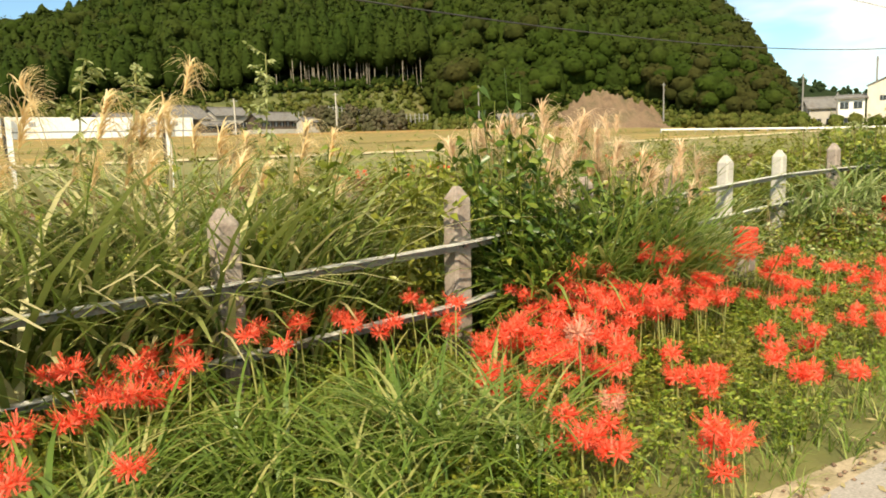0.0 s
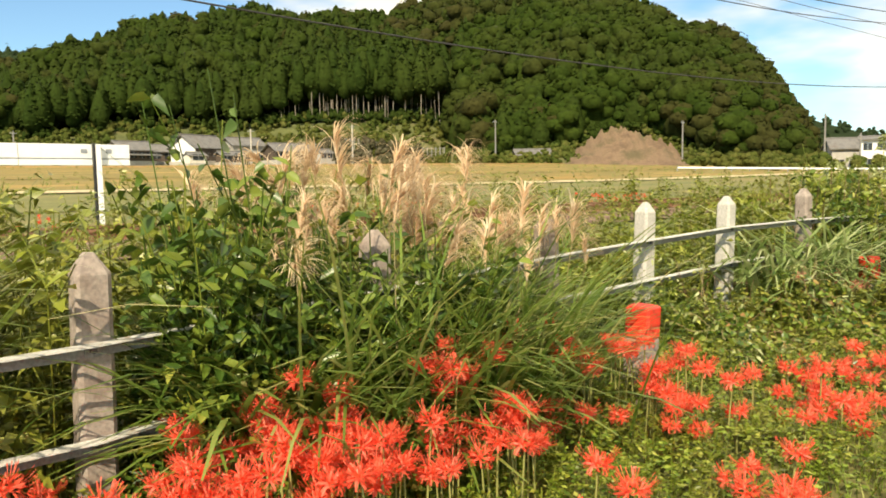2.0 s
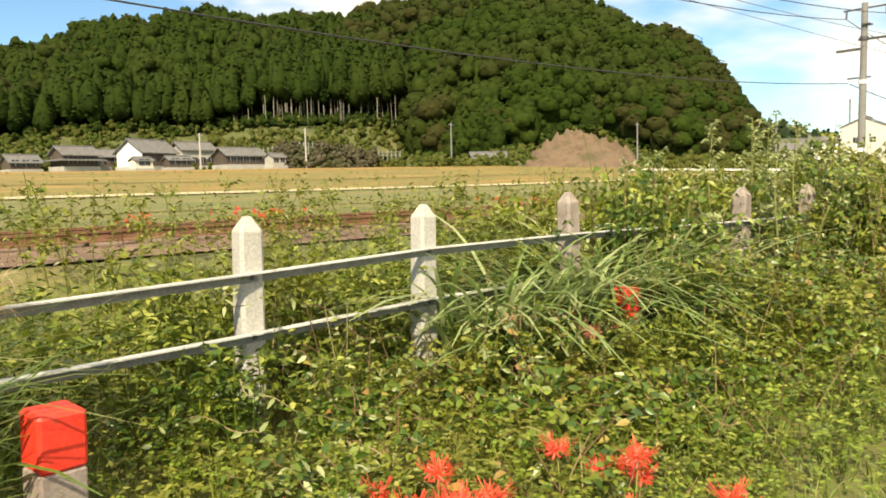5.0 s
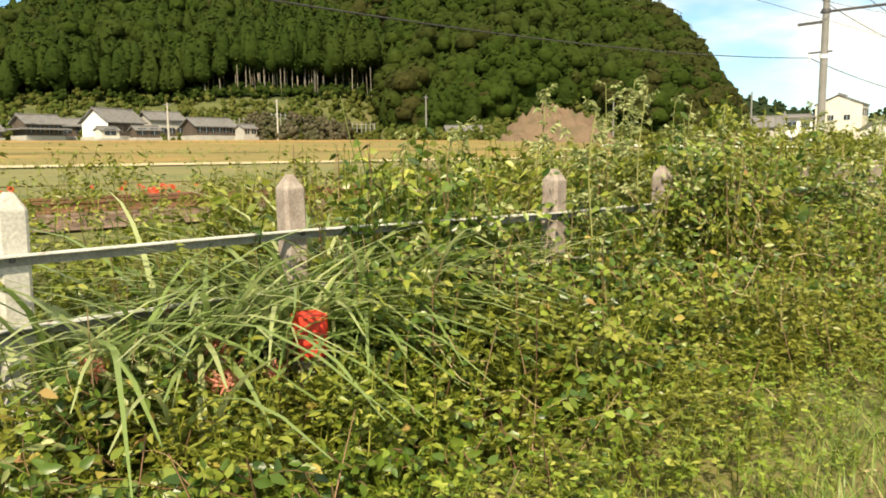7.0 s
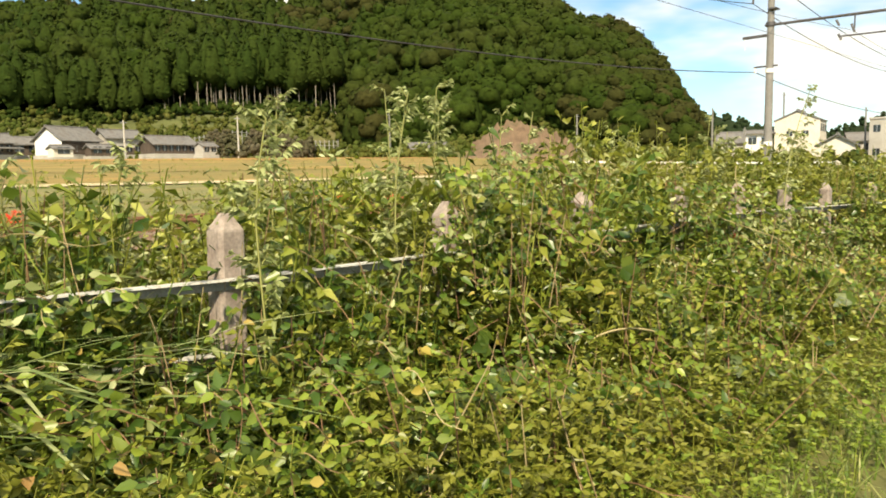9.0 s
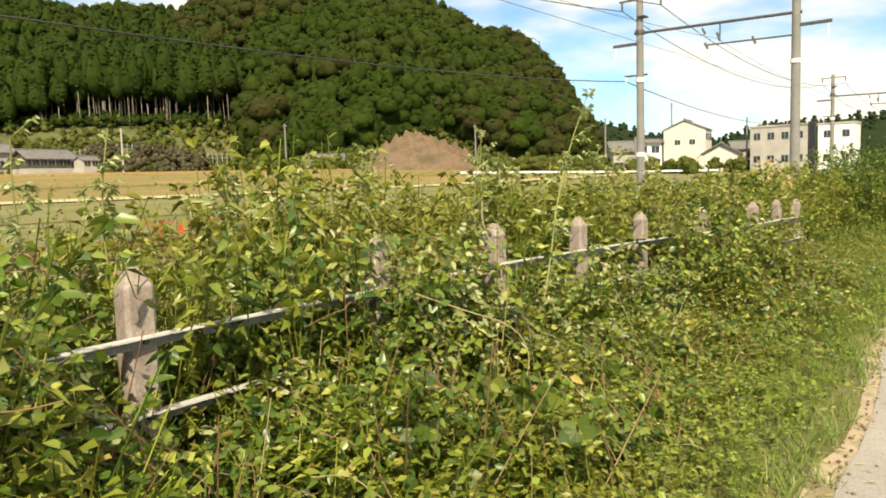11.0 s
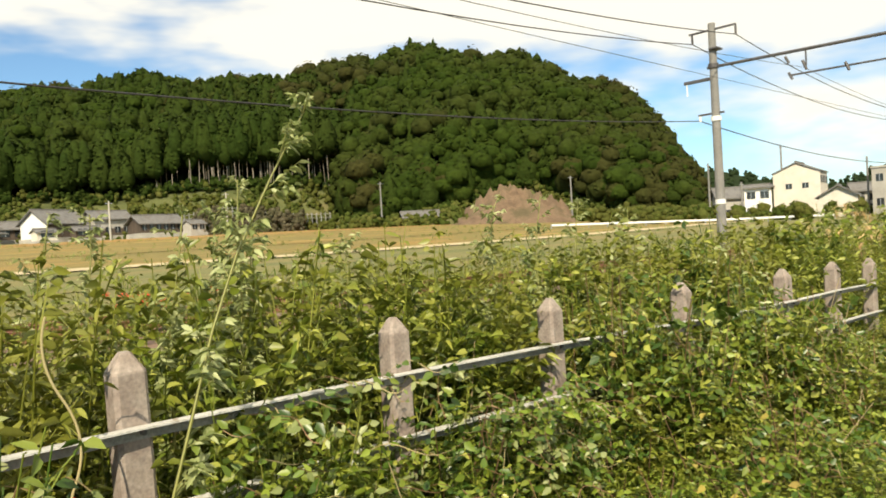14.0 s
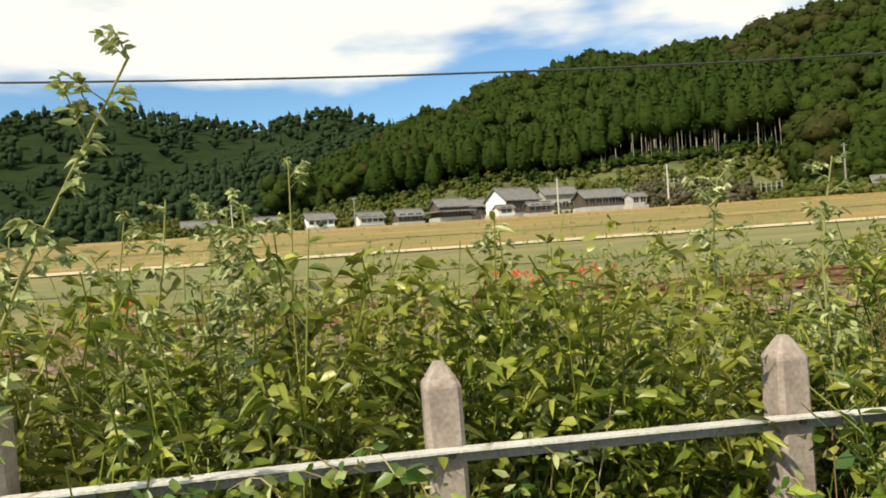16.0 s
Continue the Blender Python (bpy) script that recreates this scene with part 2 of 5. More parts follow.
M_BLADE = foliage("grass_blade", [(0.0, (0.100, 0.176, 0.030)), (0.5, (0.190, 0.275, 0.055)), (0.85, (0.280, 0.335, 0.095)), (1.0, (0.460, 0.430, 0.170))], 0.4, 0.38)
M_REED = foliage("reed_blade", [(0.0, (0.14, 0.19, 0.045)), (0.5, (0.26, 0.30, 0.09)), (0.7, (0.44, 0.43, 0.18)), (1.0, (0.62, 0.56, 0.31))], 0.35, 0.4)
M_LILYBLADE = foliage("broad_blade", [(0.0, (0.18, 0.27, 0.07)), (0.6, (0.30, 0.38, 0.14)), (1.0, (0.46, 0.50, 0.24))], 0.35, 0.35)
M_PLUME = foliage("pampas_plume", [(0.0, (0.62, 0.44, 0.22)), (0.5, (0.78, 0.62, 0.36)), (1.0, (0.88, 0.76, 0.50))], 0.45, 0.8)
M_PLUME_PINK = foliage("young_pampas_plume", [(0.0, (0.58, 0.40, 0.25)), (0.6, (0.76, 0.59, 0.40)), (1.0, (0.85, 0.72, 0.53))], 0.45, 0.8)
M_STRAW = foliage("dry_stem", [(0.0, (0.28, 0.22, 0.10)), (1.0, (0.45, 0.38, 0.20))], 0.1, 0.7)
M_BROWNSTEM = foliage("brown_stem", [(0.0, (0.13, 0.07, 0.04)), (0.6, (0.26, 0.15, 0.08)), (1.0, (0.42, 0.34, 0.18))], 0.1, 0.7)
M_STEM = foliage("green_stem", [(0.0, (0.22, 0.24, 0.06)), (1.0, (0.38, 0.37, 0.14))], 0.1, 0.5)
M_PETAL = foliage("spider_lily_petal", [(0.0, (0.84, 0.085, 0.045)), (0.6, (0.92, 0.15, 0.085)), (1.0, (0.95, 0.27, 0.18))], 0.45, 0.5)
M_PETAL_FADED = foliage("faded_lily_petal", [(0.0, (0.55, 0.19, 0.12)), (1.0, (0.76, 0.38, 0.28))], 0.3, 0.6)
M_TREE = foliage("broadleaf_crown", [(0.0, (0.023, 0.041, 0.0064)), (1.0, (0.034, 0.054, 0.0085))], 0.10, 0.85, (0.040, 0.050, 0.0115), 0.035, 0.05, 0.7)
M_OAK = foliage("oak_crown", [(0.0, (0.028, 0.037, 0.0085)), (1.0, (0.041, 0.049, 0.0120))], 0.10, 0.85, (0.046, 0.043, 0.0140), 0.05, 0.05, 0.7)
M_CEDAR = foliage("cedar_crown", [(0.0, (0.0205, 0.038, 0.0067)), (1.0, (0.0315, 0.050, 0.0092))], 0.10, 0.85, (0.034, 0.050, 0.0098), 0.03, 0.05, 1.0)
# far crowns: blue of the distance haze is mixed into the leaf colour
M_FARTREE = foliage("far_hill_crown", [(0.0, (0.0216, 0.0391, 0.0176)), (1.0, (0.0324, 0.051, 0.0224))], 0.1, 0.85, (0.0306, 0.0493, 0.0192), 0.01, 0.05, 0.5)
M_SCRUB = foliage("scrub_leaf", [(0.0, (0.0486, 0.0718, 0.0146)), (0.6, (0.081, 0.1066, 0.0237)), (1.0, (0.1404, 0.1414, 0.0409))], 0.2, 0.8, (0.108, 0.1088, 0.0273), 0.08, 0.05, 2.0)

M_DRYBRUSH = foliage("dry_brush", [(0.0, (0.0675, 0.056, 0.0338)), (0.6, (0.1125, 0.096, 0.06)), (1.0, (0.15, 0.136, 0.09))], 0.15, 0.9, (0.075, 0.08, 0.0375), 0.15, 0.05, 2.0)

# ---- mesh helpers ----


def mesh_np(name, V, F, smooth=True):
    """A mesh from arrays: vertices (n, 3) and one or more arrays of faces with alike corner counts."""
    V = np.asarray(V, np.float32)
    F = [np.asarray(f, np.int32) for f in (F if isinstance(F, list) else [F]) if len(f)]
    me = bpy.data.meshes.new(name)
    loops = np.concatenate([f.ravel() for f in F])
    counts = np.concatenate([np.full(len(f), f.shape[1], np.int32) for f in F])
    starts = np.concatenate(([0], np.cumsum(counts)[:-1])).astype(np.int32)
    me.vertices.add(len(V))
    me.vertices.foreach_set("co", V.ravel())
    me.loops.add(len(loops))
    me.loops.foreach_set("vertex_index", loops)
    me.polygons.add(len(counts))
    me.polygons.foreach_set("loop_start", starts)
    me.polygons.foreach_set("loop_total", counts)
    me.polygons.foreach_set("use_smooth", np.full(len(counts), smooth, bool))
    me.update(calc_edges=True)
    return me


def part(name, data, material, parent=None, label=""):
    """Links a mesh or a bmesh as one object, under a thing if one is given."""
    if isinstance(data, bmesh.types.BMesh):
        me = bpy.data.meshes.new(name)
        data.normal_update()
        data.to_mesh(me)
        data.free()
        data = me
    if material and not data.materials:
        data.materials.append(material)
    ob = new(name, data)
    if parent:
        ob.parent = parent
    return tagged(ob, label)


def thing(name, m, label, category, group="", kind=""):
    ob = new(name)
    ob.matrix_basis = m
    return tagged(ob, label, category, group, kind)


def box(bm, x0, x1, y0, y1, z0, z1, bevel=0.0):
    r = bmesh.ops.create_cube(bm, size=1, matrix=Matrix.LocRotScale(((x0 + x1) / 2, (y0 + y1) / 2, (z0 + z1) / 2), None, (x1 - x0, y1 - y0, z1 - z0)))
    if bevel:
        edges = list({e for v in r["verts"] for e in v.link_edges})
        bmesh.ops.bevel(bm, geom=edges, offset=bevel, segments=1, affect="EDGES")
    return bm


def boxmesh(x0, x1, y0, y1, z0, z1, bevel=0.0):
    return box(bmesh.new(), x0, x1, y0, y1, z0, z1, bevel)


def rod(bm, a, b, r0, r1=None, n=8):
    a, b = Vector(a), Vector(b)
    d = b - a
    m = Matrix.Translation((a + b) / 2) @ d.to_track_quat("Z", "Y").to_matrix().to_4x4()
    bmesh.ops.create_cone(bm, cap_ends=True, segments=n, radius1=r0, radius2=r0 if r1 is None else r1, depth=d.length, matrix=m)
    return bm


def prism(bm, outline, x0, x1):
    """The outline, in y and z, drawn out from x0 to x1."""
    rings = [[bm.verts.new((x, y, z)) for y, z in outline] for x in (x0, x1)]
    n = len(outline)
    for i in range(n):
        bm.faces.new((rings[0][i], rings[0][(i + 1) % n], rings[1][(i + 1) % n], rings[1][i]))
    bm.faces.new(rings[0][::-1])
    bm.faces.new(rings[1])
    bmesh.ops.recalc_face_normals(bm, faces=bm.faces)
    return bm


def scatter(V, F, pos, scale, turn, lean=None):
    """Many copies of one small mesh joined: arrays of places, sizes (n, or n x 3), turns about z and leans (n x 2)."""
    n, k = len(pos), len(V)
    scale = np.asarray(scale, float)
    S = scale[:, None, :] if scale.ndim == 2 else scale[:, None, None]
    W = V[None] * S
    c, s = np.cos(turn)[:, None], np.sin(turn)[:, None]
    X, Y = W[..., 0] * c - W[..., 1] * s, W[..., 0] * s + W[..., 1] * c
    Z = W[..., 2].copy()
    if lean is not None:
        X = X + Z * lean[:, :1]
        Y = Y + Z * lean[:, 1:]
    W = np.stack([X, Y, Z], -1) + np.asarray(pos)[:, None, :]
    G = F[None] + (np.arange(n) * k)[:, None, None]
    return W.reshape(-1, 3), G.reshape(-1, F.shape[1])


class Heap:
    """Gathers pieces of alike faces for one mesh."""

    def __init__(self):
        self.V, self.F, self.n = [], [], 0

    def put(self, V, F):
        if len(V):
            self.V.append(V)
            self.F.append(F + self.n)
            self.n += len(V)
        return self

    def mesh(self, name, smooth=True):
        return mesh_np(name, np.concatenate(self.V), np.concatenate(self.F), smooth)


rng = np.random.default_rng(7)

# ---- the ground ----
GY = [-400, 3.6, 5.5, 7.0, 8.0, 12.0, 13.2, 15.5, 26, 50, 80, 115, 150, 185, 260, 3000]
GZ = [0.0, 0.0, 0.05, 0.45, 0.68, 0.68, 0.45, 0.15, 0.45, 1.0, 2.3, 4.1, 5.0, 6.0, 8.0, 8.0]


def ground_z(x, y):
    x, y = np.asarray(x, float), np.asarray(y, float)
    far = np.clip((np.hypot(x, y) - 60) / 60, 0, 1)
    return np.interp(y, GY, GZ) + np.clip(x - 45, 0, 160) * 0.008 * far


def sheet(name, xs, ys, lift, material, kind="structure", label="", category=""):
    X, Y = np.meshgrid(xs, ys)
    Z = ground_z(X, Y) + lift
    V = np.stack([X, Y, Z], -1).reshape(-1, 3)
    a = (np.arange(len(ys) - 1)[:, None] * len(xs) + np.arange(len(xs) - 1)[None]).ravel()
    F = np.stack([a, a + 1, a + 1 + len(xs), a + len(xs)], 1)
    return tagged(part(name, mesh_np(name, V, F, True), material), label, category, "", kind)


gx = np.unique(np.concatenate([np.linspace(-2500, -60, 20), np.linspace(-60, 200, 66), np.linspace(200, 3000, 24)]))
gy = np.unique(np.concatenate([np.linspace(-2500, -12, 16), np.linspace(-12, 30, 85), np.linspace(30, 200, 44), np.linspace(200, 3000, 20)]))
sheet("ground", gx, gy, 0.0, M_GRASSLAND, label="grassy ground of a valley floor", category="ground")
# the narrow lane that the walk follows, with a dirt edge
PATH_EDGE = lambda x: np.interp(x, [1.5, 10, 14.7, 16.7, 18, 19.6, 21.5, 40], [0.82, 0.84, 0.95, 1.15, 1.24, 1.36, 1.42, 2.0])


def lane(name, inner, outer, lift, material, label, category, wobble):
    xs = np.linspace(-60, 160, 500)
    w = wobble * (np.sin(xs * 1.7) + np.sin(xs * 4.3 + 1) * 0.6 + np.sin(xs * 9.1 + 2) * 0.4)
    e = PATH_EDGE(xs)
    V = np.concatenate([np.stack([xs, e + outer + w, np.full_like(xs, lift)], 1), np.stack([xs, e + inner - w, np.full_like(xs, lift)], 1),
                        np.stack([xs, e + outer + w, np.full_like(xs, -0.05)], 1), np.stack([xs, e + inner - w, np.full_like(xs, -0.05)], 1)])
    n = len(xs)
    a = np.arange(n - 1)
    F = np.concatenate([np.stack([a + n, a + n + 1, a + 1, a], 1), np.stack([a, a + 1, a + 1 + 2 * n, a + 2 * n], 1), np.stack([a + 3 * n, a + 3 * n + 1, a + n + 1, a + n], 1)])
    return tagged(part(name, mesh_np(name, V, F, False), material), label, category, "", "structure")


lane("dirt_shoulder", -3.35, 0.07, 0.008, M_DIRT, "dry sandy dirt along the edges of the lane", "shoulder", 0.075)
lane("road", -3.0, -0.05, 0.017, M_ASPHALT, "narrow pale worn asphalt lane beside the fence", "lane", 0.035)

# fields beyond the track
XS = np.linspace(-200, 260, 200)
sheet("field_green", XS, np.linspace(29, 46, 12), 0.03, M_GREENFIELD, label="bluish green field of young crop", category="field")
sheet("field_rice_near", XS, np.linspace(52.5, 72, 14), 0.05, M_RICE, label="stubble of harvested golden rice", category="field")
sheet("field_rice_far", XS, np.linspace(73, 108, 20), 0.06, M_RICE, label="ripe golden rice field", category="field")
sheet("field_rust", XS, np.linspace(109, 146, 20), 0.05, M_ORANGE_FIELD, label="rust coloured dry grass field before the village", category="field")
sheet("farm_track", XS, np.linspace(48.5, 52, 5), 0.08, M_FARMROAD, label="pale gravel farm track between the fields", category="farm track")

# ---- railway track ----
RAIL_Y = (10.12, 11.19)
track = thing("railway_track", pose(0, 0, 0), "single rusty railway track on brown ballast", "railway track", kind="structure")
bal = Heap()
stone_v = np.array([(1, 0, 0), (-1, 0.2, 0), (0, 1, 0.1), (0.1, -1, 0), (0, 0, 0.8), (0.1, 0.1, -0.8)], float)
stone_f = np.array([(0, 2, 4), (2, 1, 4), (1, 3, 4), (3, 0, 4), (2, 0, 5), (1, 2, 5), (3, 1, 5), (0, 3, 5)])
n = 4000
px_, py_ = rng.uniform(-12, 60, n), rng.uniform(8.2, 13.1, n)
bal.put(*scatter(stone_v, stone_f, np.stack([px_, py_, ground_z(px_, py_) + 0.02], 1), rng.uniform(0.03, 0.06, n), rng.uniform(0, 6, n)))
tagged(part("ballast_stones", bal.mesh("ballast_stones"), M_BALLAST, track), kind="stuff")
sheet("ballast_bed", np.linspace(-300, 600, 120), np.linspace(8.1, 13.2, 8), 0.03, M_BALLAST, label="bed of rust brown ballast", category="ballast")
rail_outline = [(-0.065, 0), (0.065, 0), (0.065, 0.012), (0.012, 0.03), (0.01, 0.105), (0.033, 0.115), (0.033, 0.15), (-0.033, 0.15), (-0.033, 0.115), (-0.01, 0.105), (-0.012, 0.03), (-0.065, 0.012)]
for ry_ in RAIL_Y:
    r = part("rail", prism(bmesh.new(), rail_outline, -300, 600), M_RAIL, track)
    r.location = (0, ry_, 0.76)
sleeper_me = None
for i in range(110):
    if sleeper_me is None:
        s_ = part("sleeper", boxmesh(-0.11, 0.11, -1.05, 1.05, -0.1, 0.04, 0.01), M_SLEEPER, track)
        sleeper_me = s_.data
    else:
        s_ = part("sleeper", sleeper_me, None, track)
    s_.location = (-12 + i * 0.66, 10.65, 0.72)

# ---- concrete fence ----
POSTS = [(-2.9, 3.42, 1.17), (-1.4, 3.38, 1.17), (0.1, 3.34, 1.18), (1.58, 3.18, 1.208), (3.05, 3.34, 1.21), (4.56, 3.52, 1.219), (6.05, 3.83, 1.257), (7.32, 3.84, 1.276),
         (8.82, 3.8, 1.319), (10.6, 3.31, 1.317), (12.1, 3.36, 1.31), (13.6, 3.42, 1.32), (15.2, 3.47, 1.32), (16.59, 3.53, 1.32), (18.04, 3.61, 1.287), (19.39, 3.6, 1.262),
         (20.9, 3.46, 1.24), (22.6, 3.34, 1.233), (24.07, 3.42, 1.206), (25.47, 3.47, 1.165)]


def post_mesh(h, w=0.14):
    """A square concrete post with chamfered corners and a blunt pointed head."""
    bm = bmesh.new()
    a, c = w / 2, 0.018
    ring = [(a, -a + c), (a, a - c), (a - c, a), (-a + c, a), (-a, a - c), (-a, -a + c), (-a + c, -a), (a - c, -a)]
    levels = [(-0.15, 1.0), (h - 0.085, 0.97), (h - 0.075, 0.93), (h - 0.012, 0.40), (h, 0.28)]
    rows = [[bm.verts.new((x * s, y * s, z)) for x, y in ring] for z, s in levels]
    for lo, hi in zip(rows, rows[1:]):
        for i in range(8):
            bm.faces.new((lo[i], lo[(i + 1) % 8], hi[(i + 1) % 8], hi[i]))
    bm.faces.new(rows[-1])
    bm.faces.new(rows[0][::-1])
    for v in bm.verts:
        v.co += Vector((noise.noise(v.co * 9), noise.noise(v.co * 9 + Vector((3, 1, 7))), 0)) * 0.006
    return bm


fence = thing("fence", pose(0, 0, 0), "old fence of concrete posts with two steel bars", "fence")
for i, (px, py, pz) in enumerate(POSTS):
    p = part("post", post_mesh(pz), M_PALE_CONCRETE if i in (6, 7) else M_CONCRETE, fence, "clean pale concrete post" if i in (6, 7) else "stained brownish concrete post")
    p.matrix_basis = pose(px, py, 0, random.uniform(-1.2, 1.2), random.uniform(-1.2, 1.2), random.uniform(-4, 4))
bar_outline = [(0.004, -0.028), (0.012, -0.028), (0.012, 0.018), (0.004, 0.018)]
flange_outline = [(0.012, 0.0181), (0.012, 0.026), (-0.046, 0.026), (-0.046, 0.0181)]


def bar_drop(x):
    """How far below the heads of the posts the upper and the lower bar run."""
    up = np.interp(x, [0.1, 1.58, 3.05, 4.56, 6.05, 7.32, 8.82, 10.6], [0.41, 0.375, 0.33, 0.29, 0.33, 0.307, 0.343, 0.32])
    return float(up), float(up + np.interp(x, [0.1, 1.58, 4.56, 6.05, 18], [0.39, 0.38, 0.295, 0.33, 0.342]))


for a, b in zip(POSTS, POSTS[1:]):
    for da, db in zip(bar_drop(a[0]), bar_drop(b[0])):
        p0, p1 = Vector((a[0], a[1] - 0.084, a[2] - da)), Vector((b[0], b[1] - 0.084, b[2] - db))
        d = p1 - p0
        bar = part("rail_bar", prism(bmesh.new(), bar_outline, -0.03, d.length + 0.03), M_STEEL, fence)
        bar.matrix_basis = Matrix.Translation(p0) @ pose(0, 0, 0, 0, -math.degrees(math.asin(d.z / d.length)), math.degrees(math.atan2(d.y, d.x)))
        part("flange", prism(bmesh.new(), flange_outline, -0.03, d.length + 0.03), M_STEELTOP, bar, "top edge with its sunlit brightness put into the colour")
        bolt = part("bolt", rod(bmesh.new(), p0 + Vector((0, -0.012, 0)), p0 + Vector((0, 0.03, 0)), 0.014, None, 6), M_DARKSTEEL, fence)

# red boundary markers in front of the fence
for name, x, y, z, w, turn, lean in (("boundary_marker", 4.83, 2.95, 0.645, 0.165, 8, 2), ("boundary_marker", 8.35, 2.93, 0.69, 0.135, -12, -3)):
    mk = thing(name, pose(x, y, 0, lean, 1, turn), "square concrete boundary stake with red painted head among weeds", "boundary marker", "boundary markers")
    part("stake", boxmesh(-w / 2, w / 2, -w / 2, w / 2, -0.1, z - 0.215, 0.008), M_CONCRETE, mk)
    part("painted_head", boxmesh(-w / 2 - 0.003, w / 2 + 0.003, -w / 2 - 0.003, w / 2 + 0.003, z - 0.215, z, 0.014), M_REDPAINT, mk, "glossy red painted top")
can = thing("red_cap", pose(16.22, 3.37, 0.775, 0, 84, 4), "fallen red painted cylinder lying on the fence bar", "red cylinder")
part("cylinder", rod(bmesh.new(), (0, 0, -0.085), (0, 0, 0.085), 0.052, 0.052, 14), M_REDPAINT, can)

# ---- overhead line ----


def pole_thing(x, y, h, r, label, group=""):
    t = thing("catenary_pole", pose(x, y, float(ground_z(x, y)) - 0.1, 0, 0, 0), label, "pole", group)
    part("shaft", rod(bmesh.new(), (0, 0, 0), (0, 0, h), r, r * 0.72, 14), M_POLE, t)
    return t


for px in (43.6, 83.7, 123.8):
    a = pole_thing(px, 14.05, 9.25, 0.19, "tall grey concrete pole carrying the railway wires", "catenary poles")
    b = pole_thing(px, 7.7, 10.6, 0.2, "tall grey concrete pole carrying the railway wires", "catenary poles")
    part("cross_arm", boxmesh(-0.04, 0.04, -0.98, 0.95, 8.97, 9.04, 0.01), M_DARKSTEEL, a)
    for y in (-0.95, 0.82):
        part("insulator", rod(bmesh.new(), (0, y, 8.62), (0, y, 8.98), 0.045, 0.045, 8), M_DARKSTEEL, a)
    part("bracket", boxmesh(-0.24, 0.24, -0.3, 0.06, 8.2, 8.27, 0.01), M_DARKSTEEL, a)
    part("side_arm", boxmesh(-0.06, 0.06, 0.1, 1.25, 7.06, 7.18, 0.01), M_DARKSTEEL, a)
    part("insulator", rod(bmesh.new(), (0, 1.15, 6.6), (0, 1.15, 7.06), 0.03, 0.03, 8), M_PORCELAIN, a)
    part("low_arm", boxmesh(-0.04, 0.04, -0.35, 0.72, 5.72, 5.79, 0.01), M_DARKSTEEL, a)
    part("insulator", rod(bmesh.new(), (0, 0.66, 5.5), (0, 0.66, 5.72), 0.05, 0.05, 8), M_PORCELAIN, a)
    for z in (5.45, 7.5, 2.2):
        part("band", rod(bmesh.new(), (0, 0, z), (0, 0, z + 0.18), 0.2, 0.2, 14), M_DARKSTEEL if z > 6 else M_PORCELAIN, a)
    part("side_arm", boxmesh(-0.06, 0.06, -1.25, 0.1, 6.62, 6.74, 0.01), M_DARKSTEEL, b)
    part("insulator", rod(bmesh.new(), (0, -1.12, 6.1), (0, -1.12, 6.62), 0.03, 0.03, 8), M_PORCELAIN, b)
    for z in (5.25, 7.85):
        part("band", rod(bmesh.new(), (0, 0, z), (0, 0, z + 0.16), 0.205, 0.205, 14), M_PORCELAIN, b)
    beam = thing("portal_beam", pose(px, 0, 0), "dark steel beam spanning the railway between two poles", "beam", "portal beams")
    part("main_tube", rod(bmesh.new(), (0, 7.5, 7.68), (0, 14.3, 7.80), 0.06, None, 8), M_DARKSTEEL, beam)
    part("steady_tube", rod(bmesh.new(), (0, 7.7, 6.84), (0, 11.2, 6.90), 0.035, None, 8), M_DARKSTEEL, beam)
    part("hanger", rod(bmesh.new(), (0, 10.6, 7.7), (0, 10.6, 7.15), 0.03, None, 6), M_DARKSTEEL, beam)
    for y, z0, z1 in ((10.6, 7.0, 7.35), (11.2, 7.35, 7.6), (9.2, 6.7, 7.0), (11.1, 6.75, 7.0)):
        part("insulator", rod(bmesh.new(), (0, y, z0), (0, y + 0.12, z1), 0.05, 0.05, 8), M_DARKSTEEL, beam)


def wire(a, b, sag, r, label, category="wire"):
    cu = bpy.data.curves.new("wire", "CURVE")
    cu.dimensions, cu.bevel_depth, cu.bevel_resolution, cu.use_fill_caps = "3D", r, 1, True
    sp = cu.splines.new("POLY")
    k = 24
    sp.points.add(k - 1)
    for i in range(k):
        s = i / (k - 1)
        q = Vector(a).lerp(Vector(b), s)
        sp.points[i].co = (q.x, q.y, q.z - sag * 4 * s * (1 - s), 1)
    cu.materials.append(M_WIRE)
    me = bpy.data.meshes.new_from_object(bpy.data.objects.new("wire", cu))
    return tagged(part("overhead_wire", me, None), label, category, "overhead wires")


for x0, x1 in ((-6.3, 43.6), (43.6, 83.7), (83.7, 123.8)):
    for y, z, sag in ((13.1, 8.85, 1.35), (14.87, 8.85, 1.35)):
        wire((x0, y, z), (x1, y, z), sag, 0.018, "black feeder wire strung between railway poles")
    wire((x0, 14.72, 5.78), (x1, 14.72, 5.78), 1.0, 0.02, "sagging black signal wire beside the railway")
    wire((x0, 10.7, 7.1), (x1, 10.7, 7.1), 0.8, 0.008, "black messenger wire over the track")
    wire((x0, 10.7, 6.0), (x1, 10.7, 6.0), 0.0, 0.007, "black contact wire over the track")

# ---- village and far things ----
O = Vector((10.0, 0.2, 0.0))
SWING = 1.8  # degrees by which the far plan is swung towards the village


def polar(az, r):
    return O.x + r * math.sin(radians(az - SWING)), O.y + r * math.cos(radians(az - SWING))


